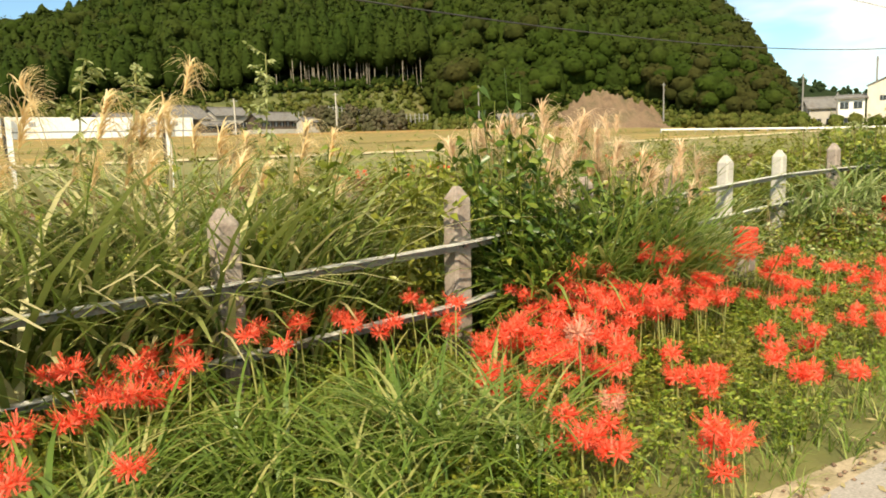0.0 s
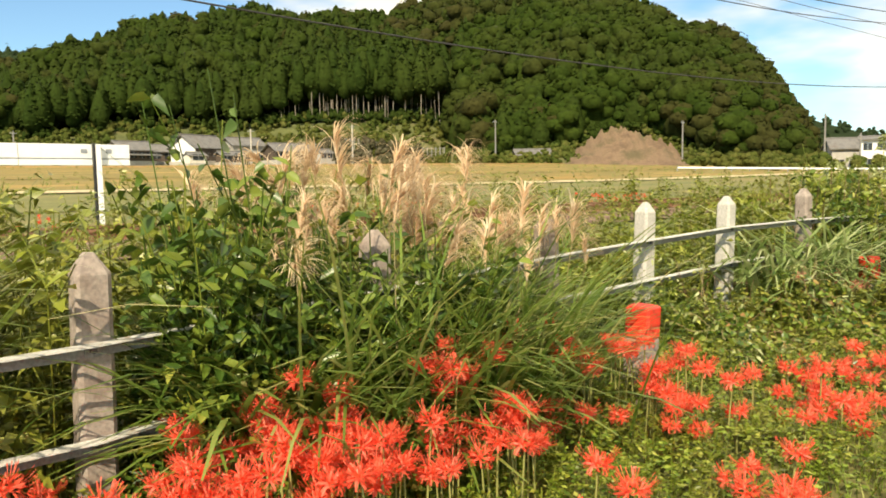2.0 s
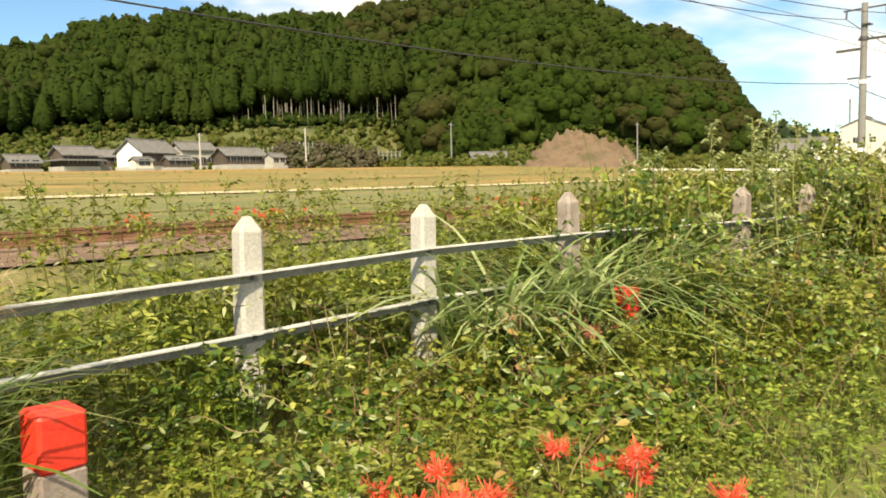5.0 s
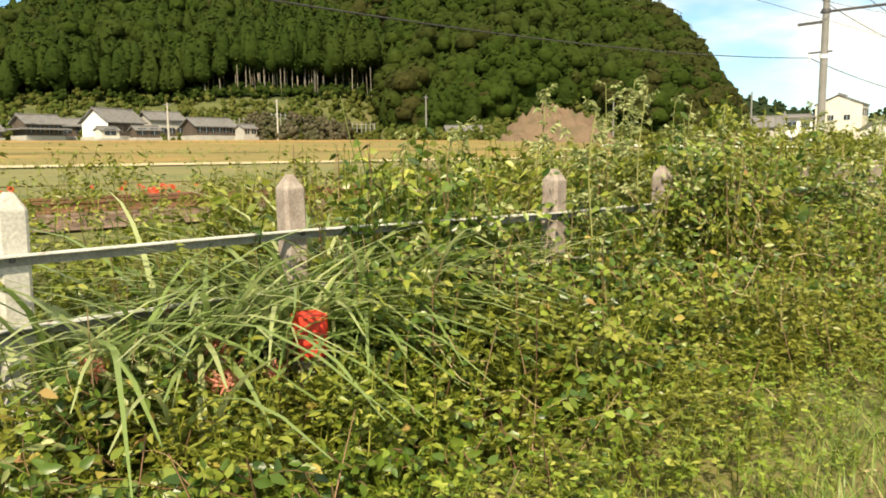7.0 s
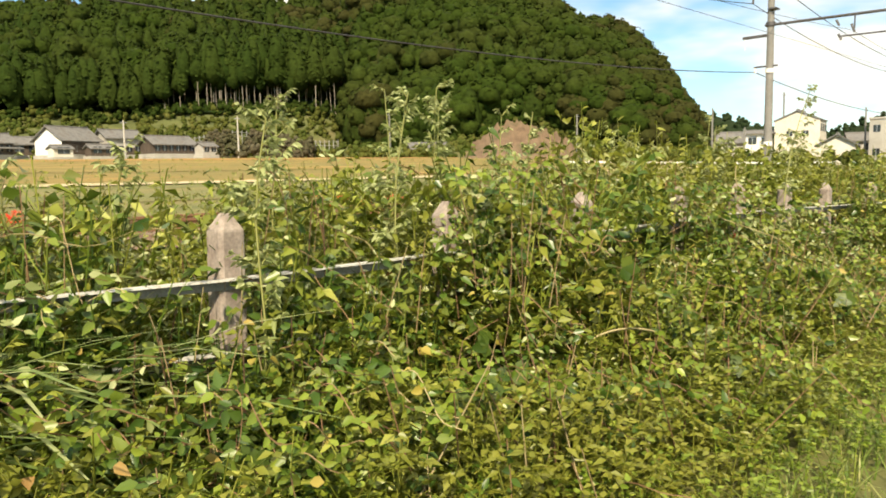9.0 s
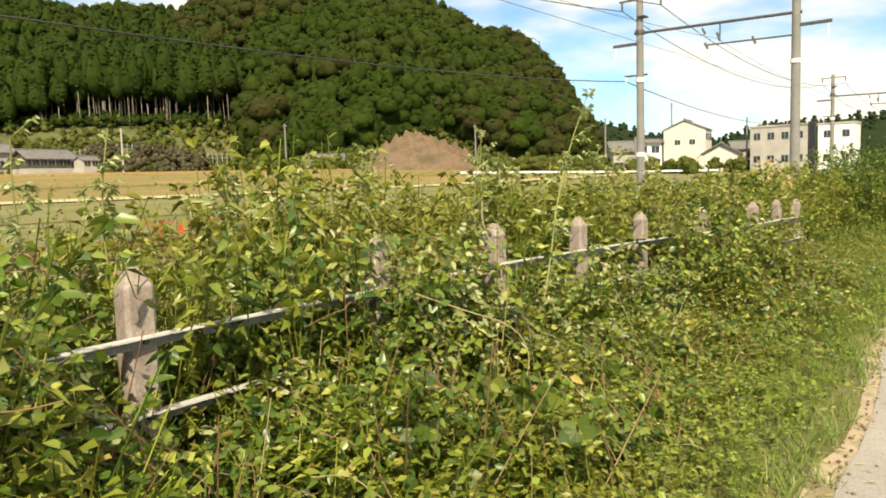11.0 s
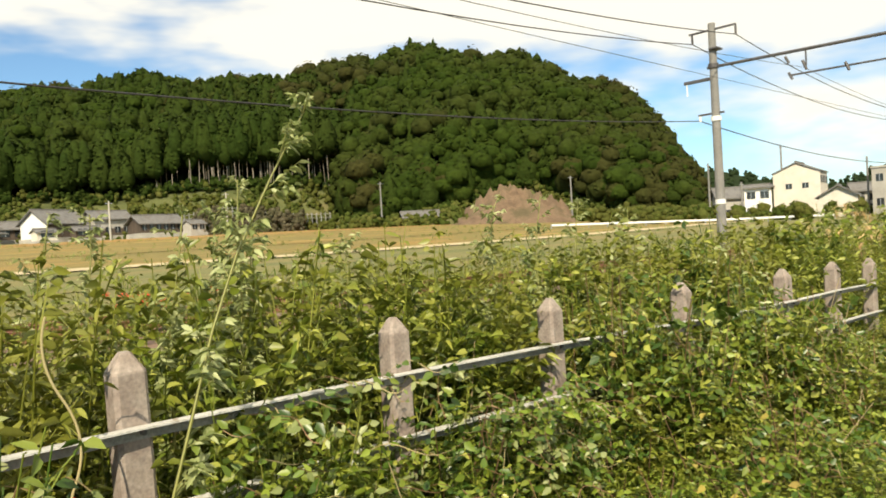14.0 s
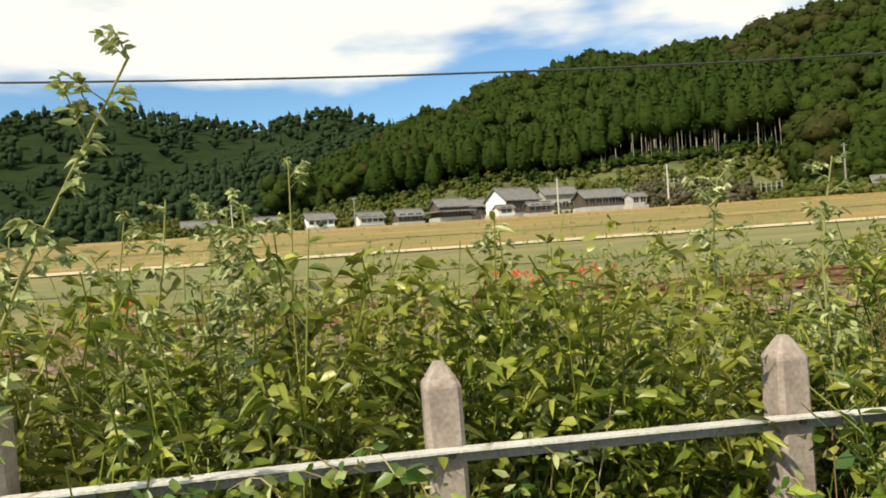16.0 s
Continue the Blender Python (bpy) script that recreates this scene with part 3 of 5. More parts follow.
def house(az, r, w, d, h, roof_h, turn, wall, label, base=None, eave=0.6, skirt=True, name="house", openings=4, dark_low=False):
    """A house: plinth, walls, gabled tile roof with overhang, framed windows, a lean-to roof round the ground floor."""
    x, y = polar(az, r)
    g = float(ground_z(x, y)) - 0.3
    z = g if base is None else base
    t = thing(name, pose(x, y, z, 0, 0, turn), label, "house")
    if z > g:
        part("plinth", boxmesh(-w / 2 - 0.3, w / 2 + 0.3, -d / 2 - 0.3, d / 2 + 0.3, g - z, 0.0), M_GREYWALL, t, "grey stone footing")
    part("wall", boxmesh(-w / 2, w / 2, -d / 2, d / 2, 0, h), wall, t)
    if dark_low:
        part("lower_wall", boxmesh(-w / 2 - 0.05, w / 2 + 0.05, -d / 2 - 0.05, d / 2 + 0.05, 0, h * 0.42), M_DARKWOOD, t, "dark boarded lower wall")
    part("gable", prism(bmesh.new(), [(-d / 2 + 0.02, h), (d / 2 - 0.02, h), (0, h + roof_h * 0.93)], -w / 2 + 0.02, w / 2 - 0.02), wall, t)
    sl = roof_h / (d / 2)
    rb = bmesh.new()
    for sd in (-1, 1):
        ye = sd * (d / 2 + eave)
        ze = h - sl * eave
        prism(rb, [(0, h + roof_h), (ye, ze), (ye, ze + 0.2), (0, h + roof_h + 0.22)], -w / 2 - eave, w / 2 + eave)
    roof = part("roof", rb, M_ROOF, t)
    part("ridge", boxmesh(-w / 2 - eave, w / 2 + eave, -0.16, 0.16, h + roof_h + 0.1, h + roof_h + 0.42, 0.03), M_ROOF, roof)
    for i in range(openings):
        xc = -w / 2 + (i + 0.5) * w / openings
        for zz in ([0.9, h - 1.9] if h > 4.5 else [0.6]):
            win = part("window", boxmesh(xc - w / openings * 0.32, xc + w / openings * 0.32, -d / 2 - 0.06, -d / 2 + 0.04, zz, zz + 1.25), M_GLASS, t)
            part("frame", boxmesh(xc - 0.05, xc + 0.05, -d / 2 - 0.1, -d / 2 - 0.05, zz, zz + 1.25), M_GREYPAINT, win)
    if skirt:
        for sx, sy, run in ((0, -1, w), (0, 1, w), (-1, 0, d), (1, 0, d)):
            sb = bmesh.new()
            prism(sb, [(0, h * 0.56), (-1.4, h * 0.44), (-1.4, h * 0.44 + 0.15), (0, h * 0.56 + 0.17)], -run / 2 - 1.2, run / 2 + 1.2)
            lean = part("lean_to_roof", sb, M_ROOF, t)
            lean.matrix_basis = pose(sx * w / 2, sy * d / 2, 0, 0, 0, {(0, -1): 0, (1, 0): 90, (0, 1): 180, (-1, 0): 270}[sx, sy])
    return t


farm = house(19.9, 170, 9.0, 7.6, 3.0, 2.5, 21, M_PLASTER, "farmhouse with broad white plaster gable and grey tile roof", 6.2, skirt=False)
# dark slab over the long brown wall; its shade is in the colour
part("boarded_front", boxmesh(-4.46, 4.46, -3.88, -3.79, 0.1, 2.75), M_DARKWOOD, farm, "brown front wall with its shade put into the dark colour")
house(23.1, 176, 7.6, 5.6, 3.6, 1.5, 4, M_GREYWALL, "farmhouse with grey tile roof and greyish upper wall", 6.4, dark_low=True, skirt=False)
house(26.3, 168, 9.0, 6.0, 2.0, 1.5, 3, M_DARKWOOD, "low dark wooden farmhouse with wide grey roof", 6.3, openings=6, skirt=False)
house(15.2, 168, 7.0, 5.5, 2.4, 1.5, 12, M_DARKWOOD, "brown farmhouse with two tiers of grey tile roof", 6.3)
house(17.3, 176, 5.0, 4.2, 2.3, 1.2, -6, M_DARKWOOD, "small brown outhouse between farmhouses", 6.4, skirt=False, openings=2)
house(28.9, 166, 3.4, 3.0, 1.7, 0.7, 8, M_GREYWALL, "grey shed beside the farmhouse", 6.0, 0.3, False, "shed", 2)
house(19.4, 160, 3.6, 2.6, 1.5, 0.5, 8, M_CREAM, "cream garden shed with flat low roof", 5.6, 0.3, False, "shed", 1)
house(21.9, 163, 5.0, 2.6, 1.5, 0.6, 6, M_DARKWOOD, "low open barn with dark front", 5.8, 0.4, False, "shed", 2)
house(12.0, 170, 5.6, 4.6, 1.4, 1.3, 8, M_DARKWOOD, "brown farmhouse with low grey roof", 5.9, 0.5, False, openings=3)
house(9.0, 174, 5.5, 4.4, 1.5, 1.2, 14, M_CREAM, "small farmhouse with low grey roof", 6.0, 0.5, False)
house(5.2, 176, 6.0, 5.0, 1.7, 1.3, 12, M_PLASTER, "farmhouse with pale roof before dark trees", 6.2, 0.5, False)
house(1.4, 182, 6.0, 4.6, 1.6, 1.3, 16, M_DARKWOOD, "low dark farmhouse with grey roof", 6.4, 0.5, False)
house(-3.6, 186, 7.4, 5, 1.6, 1.4, 12, M_GREYWALL, "long low farmhouse with grey roof", 6.4, 0.5, False)
house(45.25, 166, 7.6, 4.6, 2.1, 1.1, -32, M_DARKWOOD, "small field hut with grey roof and pale doors", None, 0.6, False, "hut", 3)
tall = house(71.9, 150, 7.0, 7.4, 7.9, 1.6, 10, M_CREAM, "tall cream gabled house with small windows", skirt=False, openings=3, eave=0.2)
for yc in (-1.4, 1.2):
    win = part("window", boxmesh(-3.56, -3.44, yc - 0.5, yc + 0.5, 5.2, 6.1), M_GLASS, tall)
    part("frame", boxmesh(-3.6, -3.55, yc - 0.05, yc + 0.05, 5.2, 6.1), M_GREYPAINT, win)
house(74.2, 140, 5.0, 5.4, 3.6, 1.5, 14, M_CREAM, "small cream house with dark grey roof", skirt=False, openings=1)
house(69.3, 150, 4.4, 5, 5.6, 0.4, -70, M_PLASTER, "white flat-roofed house among hedges", skirt=False, openings=2)
house(67.4, 158, 5.4, 4.6, 4.2, 1.6, -50, M_GREYWALL, "small house with pale grey roof beside trees", skirt=False, openings=2)
house(75.5, 160, 4, 4, 4.6, 1.1, -60, M_GREYWALL, "small grey house between larger buildings", skirt=False, openings=2)


def block(az, r, w, d, h, turn, wall, label, cols, rows):
    x, y = polar(az, r)
    t = thing("apartment_building", pose(x, y, float(ground_z(x, y)) - 0.3, 0, 0, turn), label, "building")
    part("wall", boxmesh(-w / 2, w / 2, -d / 2, d / 2, 0, h), wall, t)
    part("parapet", boxmesh(-w / 2 - 0.15, w / 2 + 0.15, -d / 2 - 0.15, d / 2 + 0.15, h, h + 0.3), M_GREYWALL, t)
    for i in range(cols):
        for j in range(rows):
            xc, zc = -w / 2 + (i + 0.5) * w / cols, (j + 0.45) * h / rows
            win = part("window", boxmesh(xc - 0.55, xc + 0.55, -d / 2 - 0.05, -d / 2 + 0.05, zc, zc + 1.2), M_GLASS, t)
            part("frame", boxmesh(xc - 0.04, xc + 0.04, -d / 2 - 0.09, -d / 2 - 0.05, zc, zc + 1.2), M_GREYPAINT, win)
    return t


block(78.1, 150, 9.3, 7, 8.0, -90, M_GREYWALL, "grey two-storey concrete block with small dark windows", 4, 2)
block(81.5, 152, 5.8, 6, 8.2, -88, M_PLASTER, "white square building with flat roof", 2, 2)

chimney = thing("dark_tower", pose(*polar(79.9, 118), 0.5), "narrow dark upright panel beside the grey block", "tower")
part("panel", boxmesh(-0.4, 0.4, -0.45, 0.45, 0, 7.7, 0.03), M_BLACKPAINT, chimney)

for az, r, h, lamp in ((42.4, 166, 10.0, False), (31.2, 166, 9.0, True), (56.55, 160, 9.6, False), (66.15, 150, 10.4, False), (68.3, 140, 6.5, False), (23.45, 160, 7.7, True), (70.8, 150, 13.0, False), (75.8, 150, 10.0, False), (8.0, 170, 7, False), (-1, 170, 7, True)):
    x, y = polar(az, r)
    t = thing("utility_pole", pose(x, y, float(ground_z(x, y)) - 0.2), "thin pale concrete utility pole standing in the fields", "utility pole", "utility poles")
    part("shaft", rod(bmesh.new(), (0, 0, 0), (0, 0, h), 0.2, 0.14, 10), M_POLE if not lamp else M_PALE_CONCRETE, t)
    part("cross_arm", boxmesh(-0.7, 0.7, -0.05, 0.05, h - 0.5, h - 0.38), M_GREYPAINT, t)

# long white signboard on posts across the track
board = thing("signboard", pose(6.33, 18.8, 0.03, 0, 0, 4), "long white signboard with a grey stripe on black and white posts", "signboard")
for i in range(7):
    x1 = -i * 2.4
    part("panel", boxmesh(x1 - 2.38, x1, -0.03, 0.03, 2.06, 2.38, 0.004), M_WHITEPAINT, board)
    part("lower_panel", boxmesh(x1 - 2.38, x1, -0.03, 0.03, 1.90, 2.03, 0.004), M_WHITEPAINT, board)
    part("stripe", boxmesh(x1 - 2.38, x1, -0.02, 0.02, 2.02, 2.07), M_GREYPAINT, board)
for i in range(5):
    x1 = -0.75 - i * 3.6
    po = part("post", boxmesh(x1 - 0.06, x1 + 0.06, -0.16, -0.04, 0.0, 2.38, 0.005), M_WHITEPAINT, board)
    part("dark_side", boxmesh(x1 - 0.11, x1 - 0.06, -0.15, -0.04, 0.0, 2.40), M_BLACKPAINT, po)
for x1 in (-0.55, -1.1, -3.9):
    part("mark", boxmesh(x1, x1 + 0.14, -0.036, -0.03, 2.17, 2.27), M_GREYPAINT, board)

# white road rail at the foot of the hill
gr = thing("guard_rail", pose(0, 0, 0), "low white guard rail along a far road", "guard rail")
prev = None
for i, az in enumerate(np.linspace(55.5, 74, 15)):
    x, y = polar(az, 112 + (az - 55) * 0.6)
    z = float(ground_z(x, y)) + 0.55
    cur = Vector((x, y, z))
    if prev is not None:
        d = cur - prev
        b = part("rail_section", boxmesh(0, d.length, -0.05, 0.05, -0.14, 0.14, 0.02), M_PLASTER, gr)
        b.matrix_basis = Matrix.Translation(prev) @ d.to_track_quat("X", "Z").to_matrix().to_4x4()
    p = part("post", rod(bmesh.new(), cur + Vector((0, 0.1, -1.0)), cur + Vector((0, 0.1, 0.2)), 0.07, None, 6), M_GREYPAINT, gr)
    prev = cur

# grey net fence on the slope behind the village
nf = thing("net_fence", pose(0, 0, 0), "grey mesh fence with posts climbing the slope", "fence")
for i, az in enumerate(np.linspace(27.5, 38.5, 34)):
    x, y = polar(az, 176)
    z = 8.0 + 2.4 * math.exp(-((az - 31) / 3.0) ** 2)
    part("post", boxmesh(x - 0.09, x + 0.09, y - 0.09, y + 0.09, z - 3, z + 1.3), M_NET, nf)
    if i:
        x0, y0, z0 = prev
        part("bar", rod(bmesh.new(), (x0, y0, z0 + 0.9), (x, y, z + 0.9), 0.05, None, 4), M_NET, nf)
        part("bar", rod(bmesh.new(), (x0, y0, z0 + 0.1), (x, y, z + 0.1), 0.05, None, 4), M_NET, nf)
    prev = (x, y, z)

# ---- hills ----
SKY_A = [(2, 4.7), (8, 7.2), (12.7, 9.2), (17, 10.8), (22.5, 12.1), (25.6, 12.5), (29.8, 12.25), (33, 12.3), (36, 12.9), (39.2, 13.2), (41.6, 13.65), (45.1, 14.3), (50, 13.75), (54.8, 12.8), (57.5, 11.8), (60, 10.3), (61.9, 9.0), (63.2, 7.2), (64.3, 5.6), (65, 4.2), (67, 2.0)]
RIDGE_A = [(2, 330), (14, 320), (35, 300), (45, 270), (60, 225), (67, 200)]
FOOT_A = [(2, 2.2), (8, 3.3), (14, 4.0), (19, 4.6), (22, 4.2), (28, 4.9), (37, 5.0), (38.6, 4.6), (39.6, 2.0), (44, 1.6), (47, 2.5), (52, 3.8), (54, 3.9), (58, 2.1), (62, 1.6), (67, 1.4)]
FOOT_R = [(2, 196), (38.5, 196), (40, 172), (47, 172), (54, 182), (60, 165), (67, 165)]


def pick(table, a):
    return np.interp(a, [p[0] for p in table], [p[1] for p in table])


TREE_AZ, TREE_H = [2, 12, 28, 38, 45, 57, 65], [11.6, 10.8, 11.0, 11.8, 11.6, 12.6, 11.0]


def hill_point(az, s):
    """A place on the near hill: s = 0 at the edge of the wood, 1 on the ridge."""
    az, s = np.asarray(az, float), np.asarray(s, float)
    r0, r1 = pick(FOOT_R, az), pick(RIDGE_A, az)
    r = r0 + (r1 - r0) * s
    z0 = 1.5 + r0 * np.tan(np.radians(pick(FOOT_A, az))) - 1.0
    z1 = 1.5 + r1 * np.tan(np.radians(pick(SKY_A, az))) - np.interp(az, TREE_AZ, TREE_H)
    z1 = np.maximum(z1, z0 * 0.9)
    z = z0 + (z1 - z0) * (np.sin(np.clip(s, 0, 1) * np.pi / 2) * 0.55 + np.clip(s, 0, 1) * 0.45) - np.clip(s - 1, 0, 9) * 60
    z = z + 1.6 * np.sin(az * 0.9 + s * 5) * np.clip(s * 4, 0, 1)
    return np.stack([O.x + r * np.sin(np.radians(az - SWING)), O.y + r * np.cos(np.radians(az - SWING)), z], -1)


def grid_mesh(name, P):
    h, w = P.shape[:2]
    a = (np.arange(h - 1)[:, None] * w + np.arange(w - 1)[None]).ravel()
    return mesh_np(name, P.reshape(-1, 3), np.stack([a, a + 1, a + 1 + w, a + w], 1), True)


AZ, SS = np.meshgrid(np.linspace(2, 67, 131), np.linspace(0, 1.8, 37))
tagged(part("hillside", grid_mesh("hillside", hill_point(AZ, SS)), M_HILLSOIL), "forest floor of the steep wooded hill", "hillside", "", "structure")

# scrub slope between the fields and the wood
AZ, SS = np.meshgrid(np.linspace(-8, 67, 151), np.linspace(0, 1, 13))
r0 = np.full_like(AZ, 162.0)
r0 = np.where(AZ > 39, 158, 174)
r1 = pick(FOOT_R, AZ) + 4
rr = r0 + (r1 - r0) * SS
bx, by = O.x + rr * np.sin(np.radians(AZ - SWING)), O.y + rr * np.cos(np.radians(AZ - SWING))
z0 = ground_z(bx, by) - 0.3
z1 = 1.5 + r1 * np.tan(np.radians(pick(FOOT_A, AZ)))
bz = z0 + (np.maximum(z1, z0) - z0) * SS ** 1.2
SLOPE = np.stack([bx, by, bz], -1)
tagged(part("scrub_bank", grid_mesh("scrub_bank", SLOPE), M_HILLSHRUB), "overgrown green bank at the edge of the wood", "bank", "", "structure")

# bare clay slide
AZ, SS = np.meshgrid(np.linspace(47.6, 57.0, 60), np.linspace(0, 1, 12))
topz = 1.5 + 168 * np.tan(np.radians(np.interp(AZ, [47.6, 48.6, 49.6, 50.6, 51.8, 53.0, 54.0, 55.5, 57.0], [1.3, 2.1, 2.9, 3.5, 3.9, 3.5, 3.1, 2.6, 1.4])))
rr = 152 + 14 * SS
bx, by = O.x + rr * np.sin(np.radians(AZ - SWING)), O.y + rr * np.cos(np.radians(AZ - SWING))
bz = ground_z(bx, by) - 0.3 + (topz - ground_z(bx, by)) * SS
bz += (0.45 * np.sin(AZ * 7 + SS * 6) + 0.35 * np.sin(AZ * 17 + SS * 15) + 0.25 * np.sin(AZ * 31 - SS * 23)) * SS
tagged(part("clay_slide", grid_mesh("clay_slide", np.stack([bx, by, bz], -1)), M_ROCK), "bare reddish clay slope at the foot of the hill", "slope", "", "structure")

# far ridges
SKY_B = [(-60, 8.0), (-40, 8.6), (-26, 9.2), (-18, 9.7), (-11, 10.5), (-6.6, 9.7), (-1.5, 9.0), (2, 9.5), (5, 10.1), (9, 8.9), (14, 7.5), (24, 5)]
SKY_C = [(-20, 2.5), (-8, 5.0), (-3.7, 6.0), (0.4, 6.7), (4.7, 7.6), (9, 8.4), (14, 8.0), (22, 6)]
SKY_D = [(60, 3.6), (66, 4.0), (68.5, 3.2), (70, 2.8), (72, 2.2), (74.5, 2.6), (77, 3.3), (79, 3.2), (82, 3.5), (86, 3.3), (92, 3.0), (110, 3.6), (130, 3.0)]


def far_hill(name, sky, foot, ridge, label, tree):
    a0, a1 = sky[0][0], sky[-1][0]
    AZ, SS = np.meshgrid(np.linspace(a0, a1, 120), np.linspace(0, 1.3, 14))
    rr = foot + (ridge - foot) * SS
    top = 1.5 + ridge * np.tan(np.radians(pick(sky, AZ))) - tree
    z = 3 + (top - 3) * np.sin(np.clip(SS, 0, 1) * np.pi / 2) - np.clip(SS - 1, 0, 9) * 80
    P = np.stack([O.x + rr * np.sin(np.radians(AZ - SWING)), O.y + rr * np.cos(np.radians(AZ - SWING)), z], -1)
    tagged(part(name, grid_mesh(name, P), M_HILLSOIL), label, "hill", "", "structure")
    return P


HILL_B = far_hill("far_hill_back", SKY_B, 420, 760, "far dark wooded ridge under the sky", 9)
HILL_C = far_hill("far_hill_middle", SKY_C, 250, 480, "wooded spur before the far ridge", 8)
HILL_D = far_hill("far_hill_side", SKY_D, 330, 620, "low wooded hills beyond the town", 4)

# ---- trees on the hills ----


def blob_core(seed, rx, rz, z0, fine=2):
    """A rough, closed inner crown."""
    bm = bmesh.new()
    bmesh.ops.create_icosphere(bm, subdivisions=fine, radius=1)
    for v in bm.verts:
        k = 1 + 0.38 * noise.noise(v.co * 1.6 + Vector((seed, 0, 0))) + 0.26 * noise.noise(v.co * 4.3 + Vector((0, seed, 0)))
        v.co = Vector((v.co.x * rx * k, v.co.y * rx * k, v.co.z * rz * k + z0))
    V = np.array([v.co[:] for v in bm.verts])
    F = np.array([[v.index for v in f.verts] for f in bm.faces])
    bm.free()
    return V, F


def clumps(r, centres, size, out_from):
    """Ragged three-sided leaf sprays round each centre, facing outwards and up."""
    n = len(centres)
    nrm = centres - out_from
    nrm = nrm / (np.linalg.norm(nrm, axis=1, keepdims=True) + 1e-6) + r.normal(0, 0.3, (n, 3)) + np.array((0, 0, 0.2))
    nrm /= np.linalg.norm(nrm, axis=1, keepdims=True)
    u = np.cross(nrm, r.normal(0, 1, (n, 3)))
    u /= np.linalg.norm(u, axis=1, keepdims=True) + 1e-6
    w = np.cross(nrm, u)
    sz = size * r.uniform(0.6, 1.35, (n, 1))
    pts = []
    for k in range(4):
        a = k * 2 * np.pi / 4
        rad = sz * r.uniform(0.6, 1.2, (n, 1))
        pts.append(centres + u * np.cos(a) * rad + w * np.sin(a) * rad - nrm * sz * (0.3 if k % 2 else 0.0))
    V = np.stack(pts, 1).reshape(-1, 3)
    base = (np.arange(n) * 4)[:, None]
    return V, np.concatenate([base + np.array([[0, 1, 2]]), base + np.array([[0, 2, 3]])])


def broadleaf(seed, count=76, lobes=7):
    """A crown of several rounded lobes with gaps between them, roughened by leaf sprays."""
    r = np.random.default_rng(seed)
    h = Heap()
    h.put(*blob_core(seed * 3.1, 2.2, 2.6, 4.4, 2 if lobes > 4 else 1))
    a = np.arange(lobes) * 2.4 + r.uniform(0, 6)
    up = np.linspace(-0.25, 1.0, lobes)
    flat = np.sqrt(np.clip(1 - up ** 2, 0.05, 1))
    C = np.stack([np.cos(a) * flat * 2.15, np.sin(a) * flat * 2.15, 4.7 + up * 2.3], 1) + r.normal(0, 0.25, (lobes, 3))
    R = r.uniform(1.25, 1.85, lobes)
    for i in range(lobes):
        V, F = blob_core(seed * 7.7 + i, R[i], R[i] * 0.85, 0, 1)
        h.put(V + C[i], F)
    k = r.integers(0, lobes, count)
    d = r.normal(0, 1, (count, 3)) + unit_rows(C[k] - np.array((0, 0, 4.2))) * 1.1
    d[:, 2] = np.maximum(d[:, 2], -0.3)
    h.put(*clumps(r, C[k] + unit_rows(d) * (R[k] * r.uniform(0.85, 1.08, count))[:, None], 0.36, C[k]))
    return np.concatenate(h.V), np.concatenate(h.F)


def unit_rows(v):
    return v / (np.linalg.norm(v, axis=1, keepdims=True) + 1e-9)


def cedar(seed, count=52):
    """A slim conifer crown with a rounded top and shaggy sides."""
    r = np.random.default_rng(seed)
    h = Heap()
    V, F = blob_core(seed * 1.7, 1.55, 4.4, 6.4, 2 if count > 30 else 1)
    V[:, :2] *= np.clip(1.35 - V[:, 2:3] / 15, 0.5, 1.2)
    h.put(V, F)
    t = r.uniform(0, 1, count) ** 0.8
    a = r.uniform(0, 6.28, count)
    rad = np.sqrt(1.0 - t * t) * 1.55 + 0.1
    c = np.stack([np.cos(a) * rad, np.sin(a) * rad, 2.8 + t * 7.9], 1)
    h.put(*clumps(r, c, 0.36, np.stack([np.zeros(count), np.zeros(count), c[:, 2] - 0.9], 1)))
    return np.concatenate(h.V), np.concatenate(h.F)


BROAD = [broadleaf(s) for s in range(1, 6)]
CEDAR = [cedar(s) for s in range(11, 16)]


def plant(name, protos, P, scale, material, label, category="woods"):
    h = Heap()
    kind = rng.integers(0, len(protos), len(P))
    for k, (V, F) in enumerate(protos):
        sel = kind == k
        if sel.any():
            h.put(*scatter(V, F, P[sel], scale[sel], rng.uniform(0, 6.28, sel.sum())))
    return tagged(part(name, h.mesh(name), material), label, category, "", "stuff")


def hill_spots(n, a0, a1, s0, s1):
    az, s = rng.uniform(a0, a1, n), rng.uniform(s0, s1, n)
    return az, s, hill_point(az, s)


az, s, P = hill_spots(3300, 2, 65, 0.01, 1.05)
is_cedar = (az < 41) & (s < 1.1) & (rng.uniform(0, 1, len(az)) < 0.72) | (rng.uniform(0, 1, len(az)) < np.where((az > 42) & (az < 57), 0.4, 0.06))
sc = rng.uniform(0.6, 1.32, len(az)) * np.interp(az, [0, 58, 65], [1, 1, 0.75])
keep = (s > 0.05) | (az > 39)
az, s, P, is_cedar, sc = az[keep], s[keep], P[keep], is_cedar[keep], sc[keep]
P[:, 2] -= 1.0 + 3.5 * np.clip(1 - s * 9, 0, 1) * (az > 39)
oak = ~is_cedar & (rng.uniform(0, 1, len(az)) < np.clip(np.exp(-((az - 39) / 3.2) ** 2) * (s > 0.35) + np.clip((az - 55) / 6, 0, 0.6), 0.1, 0.8))
green = ~is_cedar & ~oak
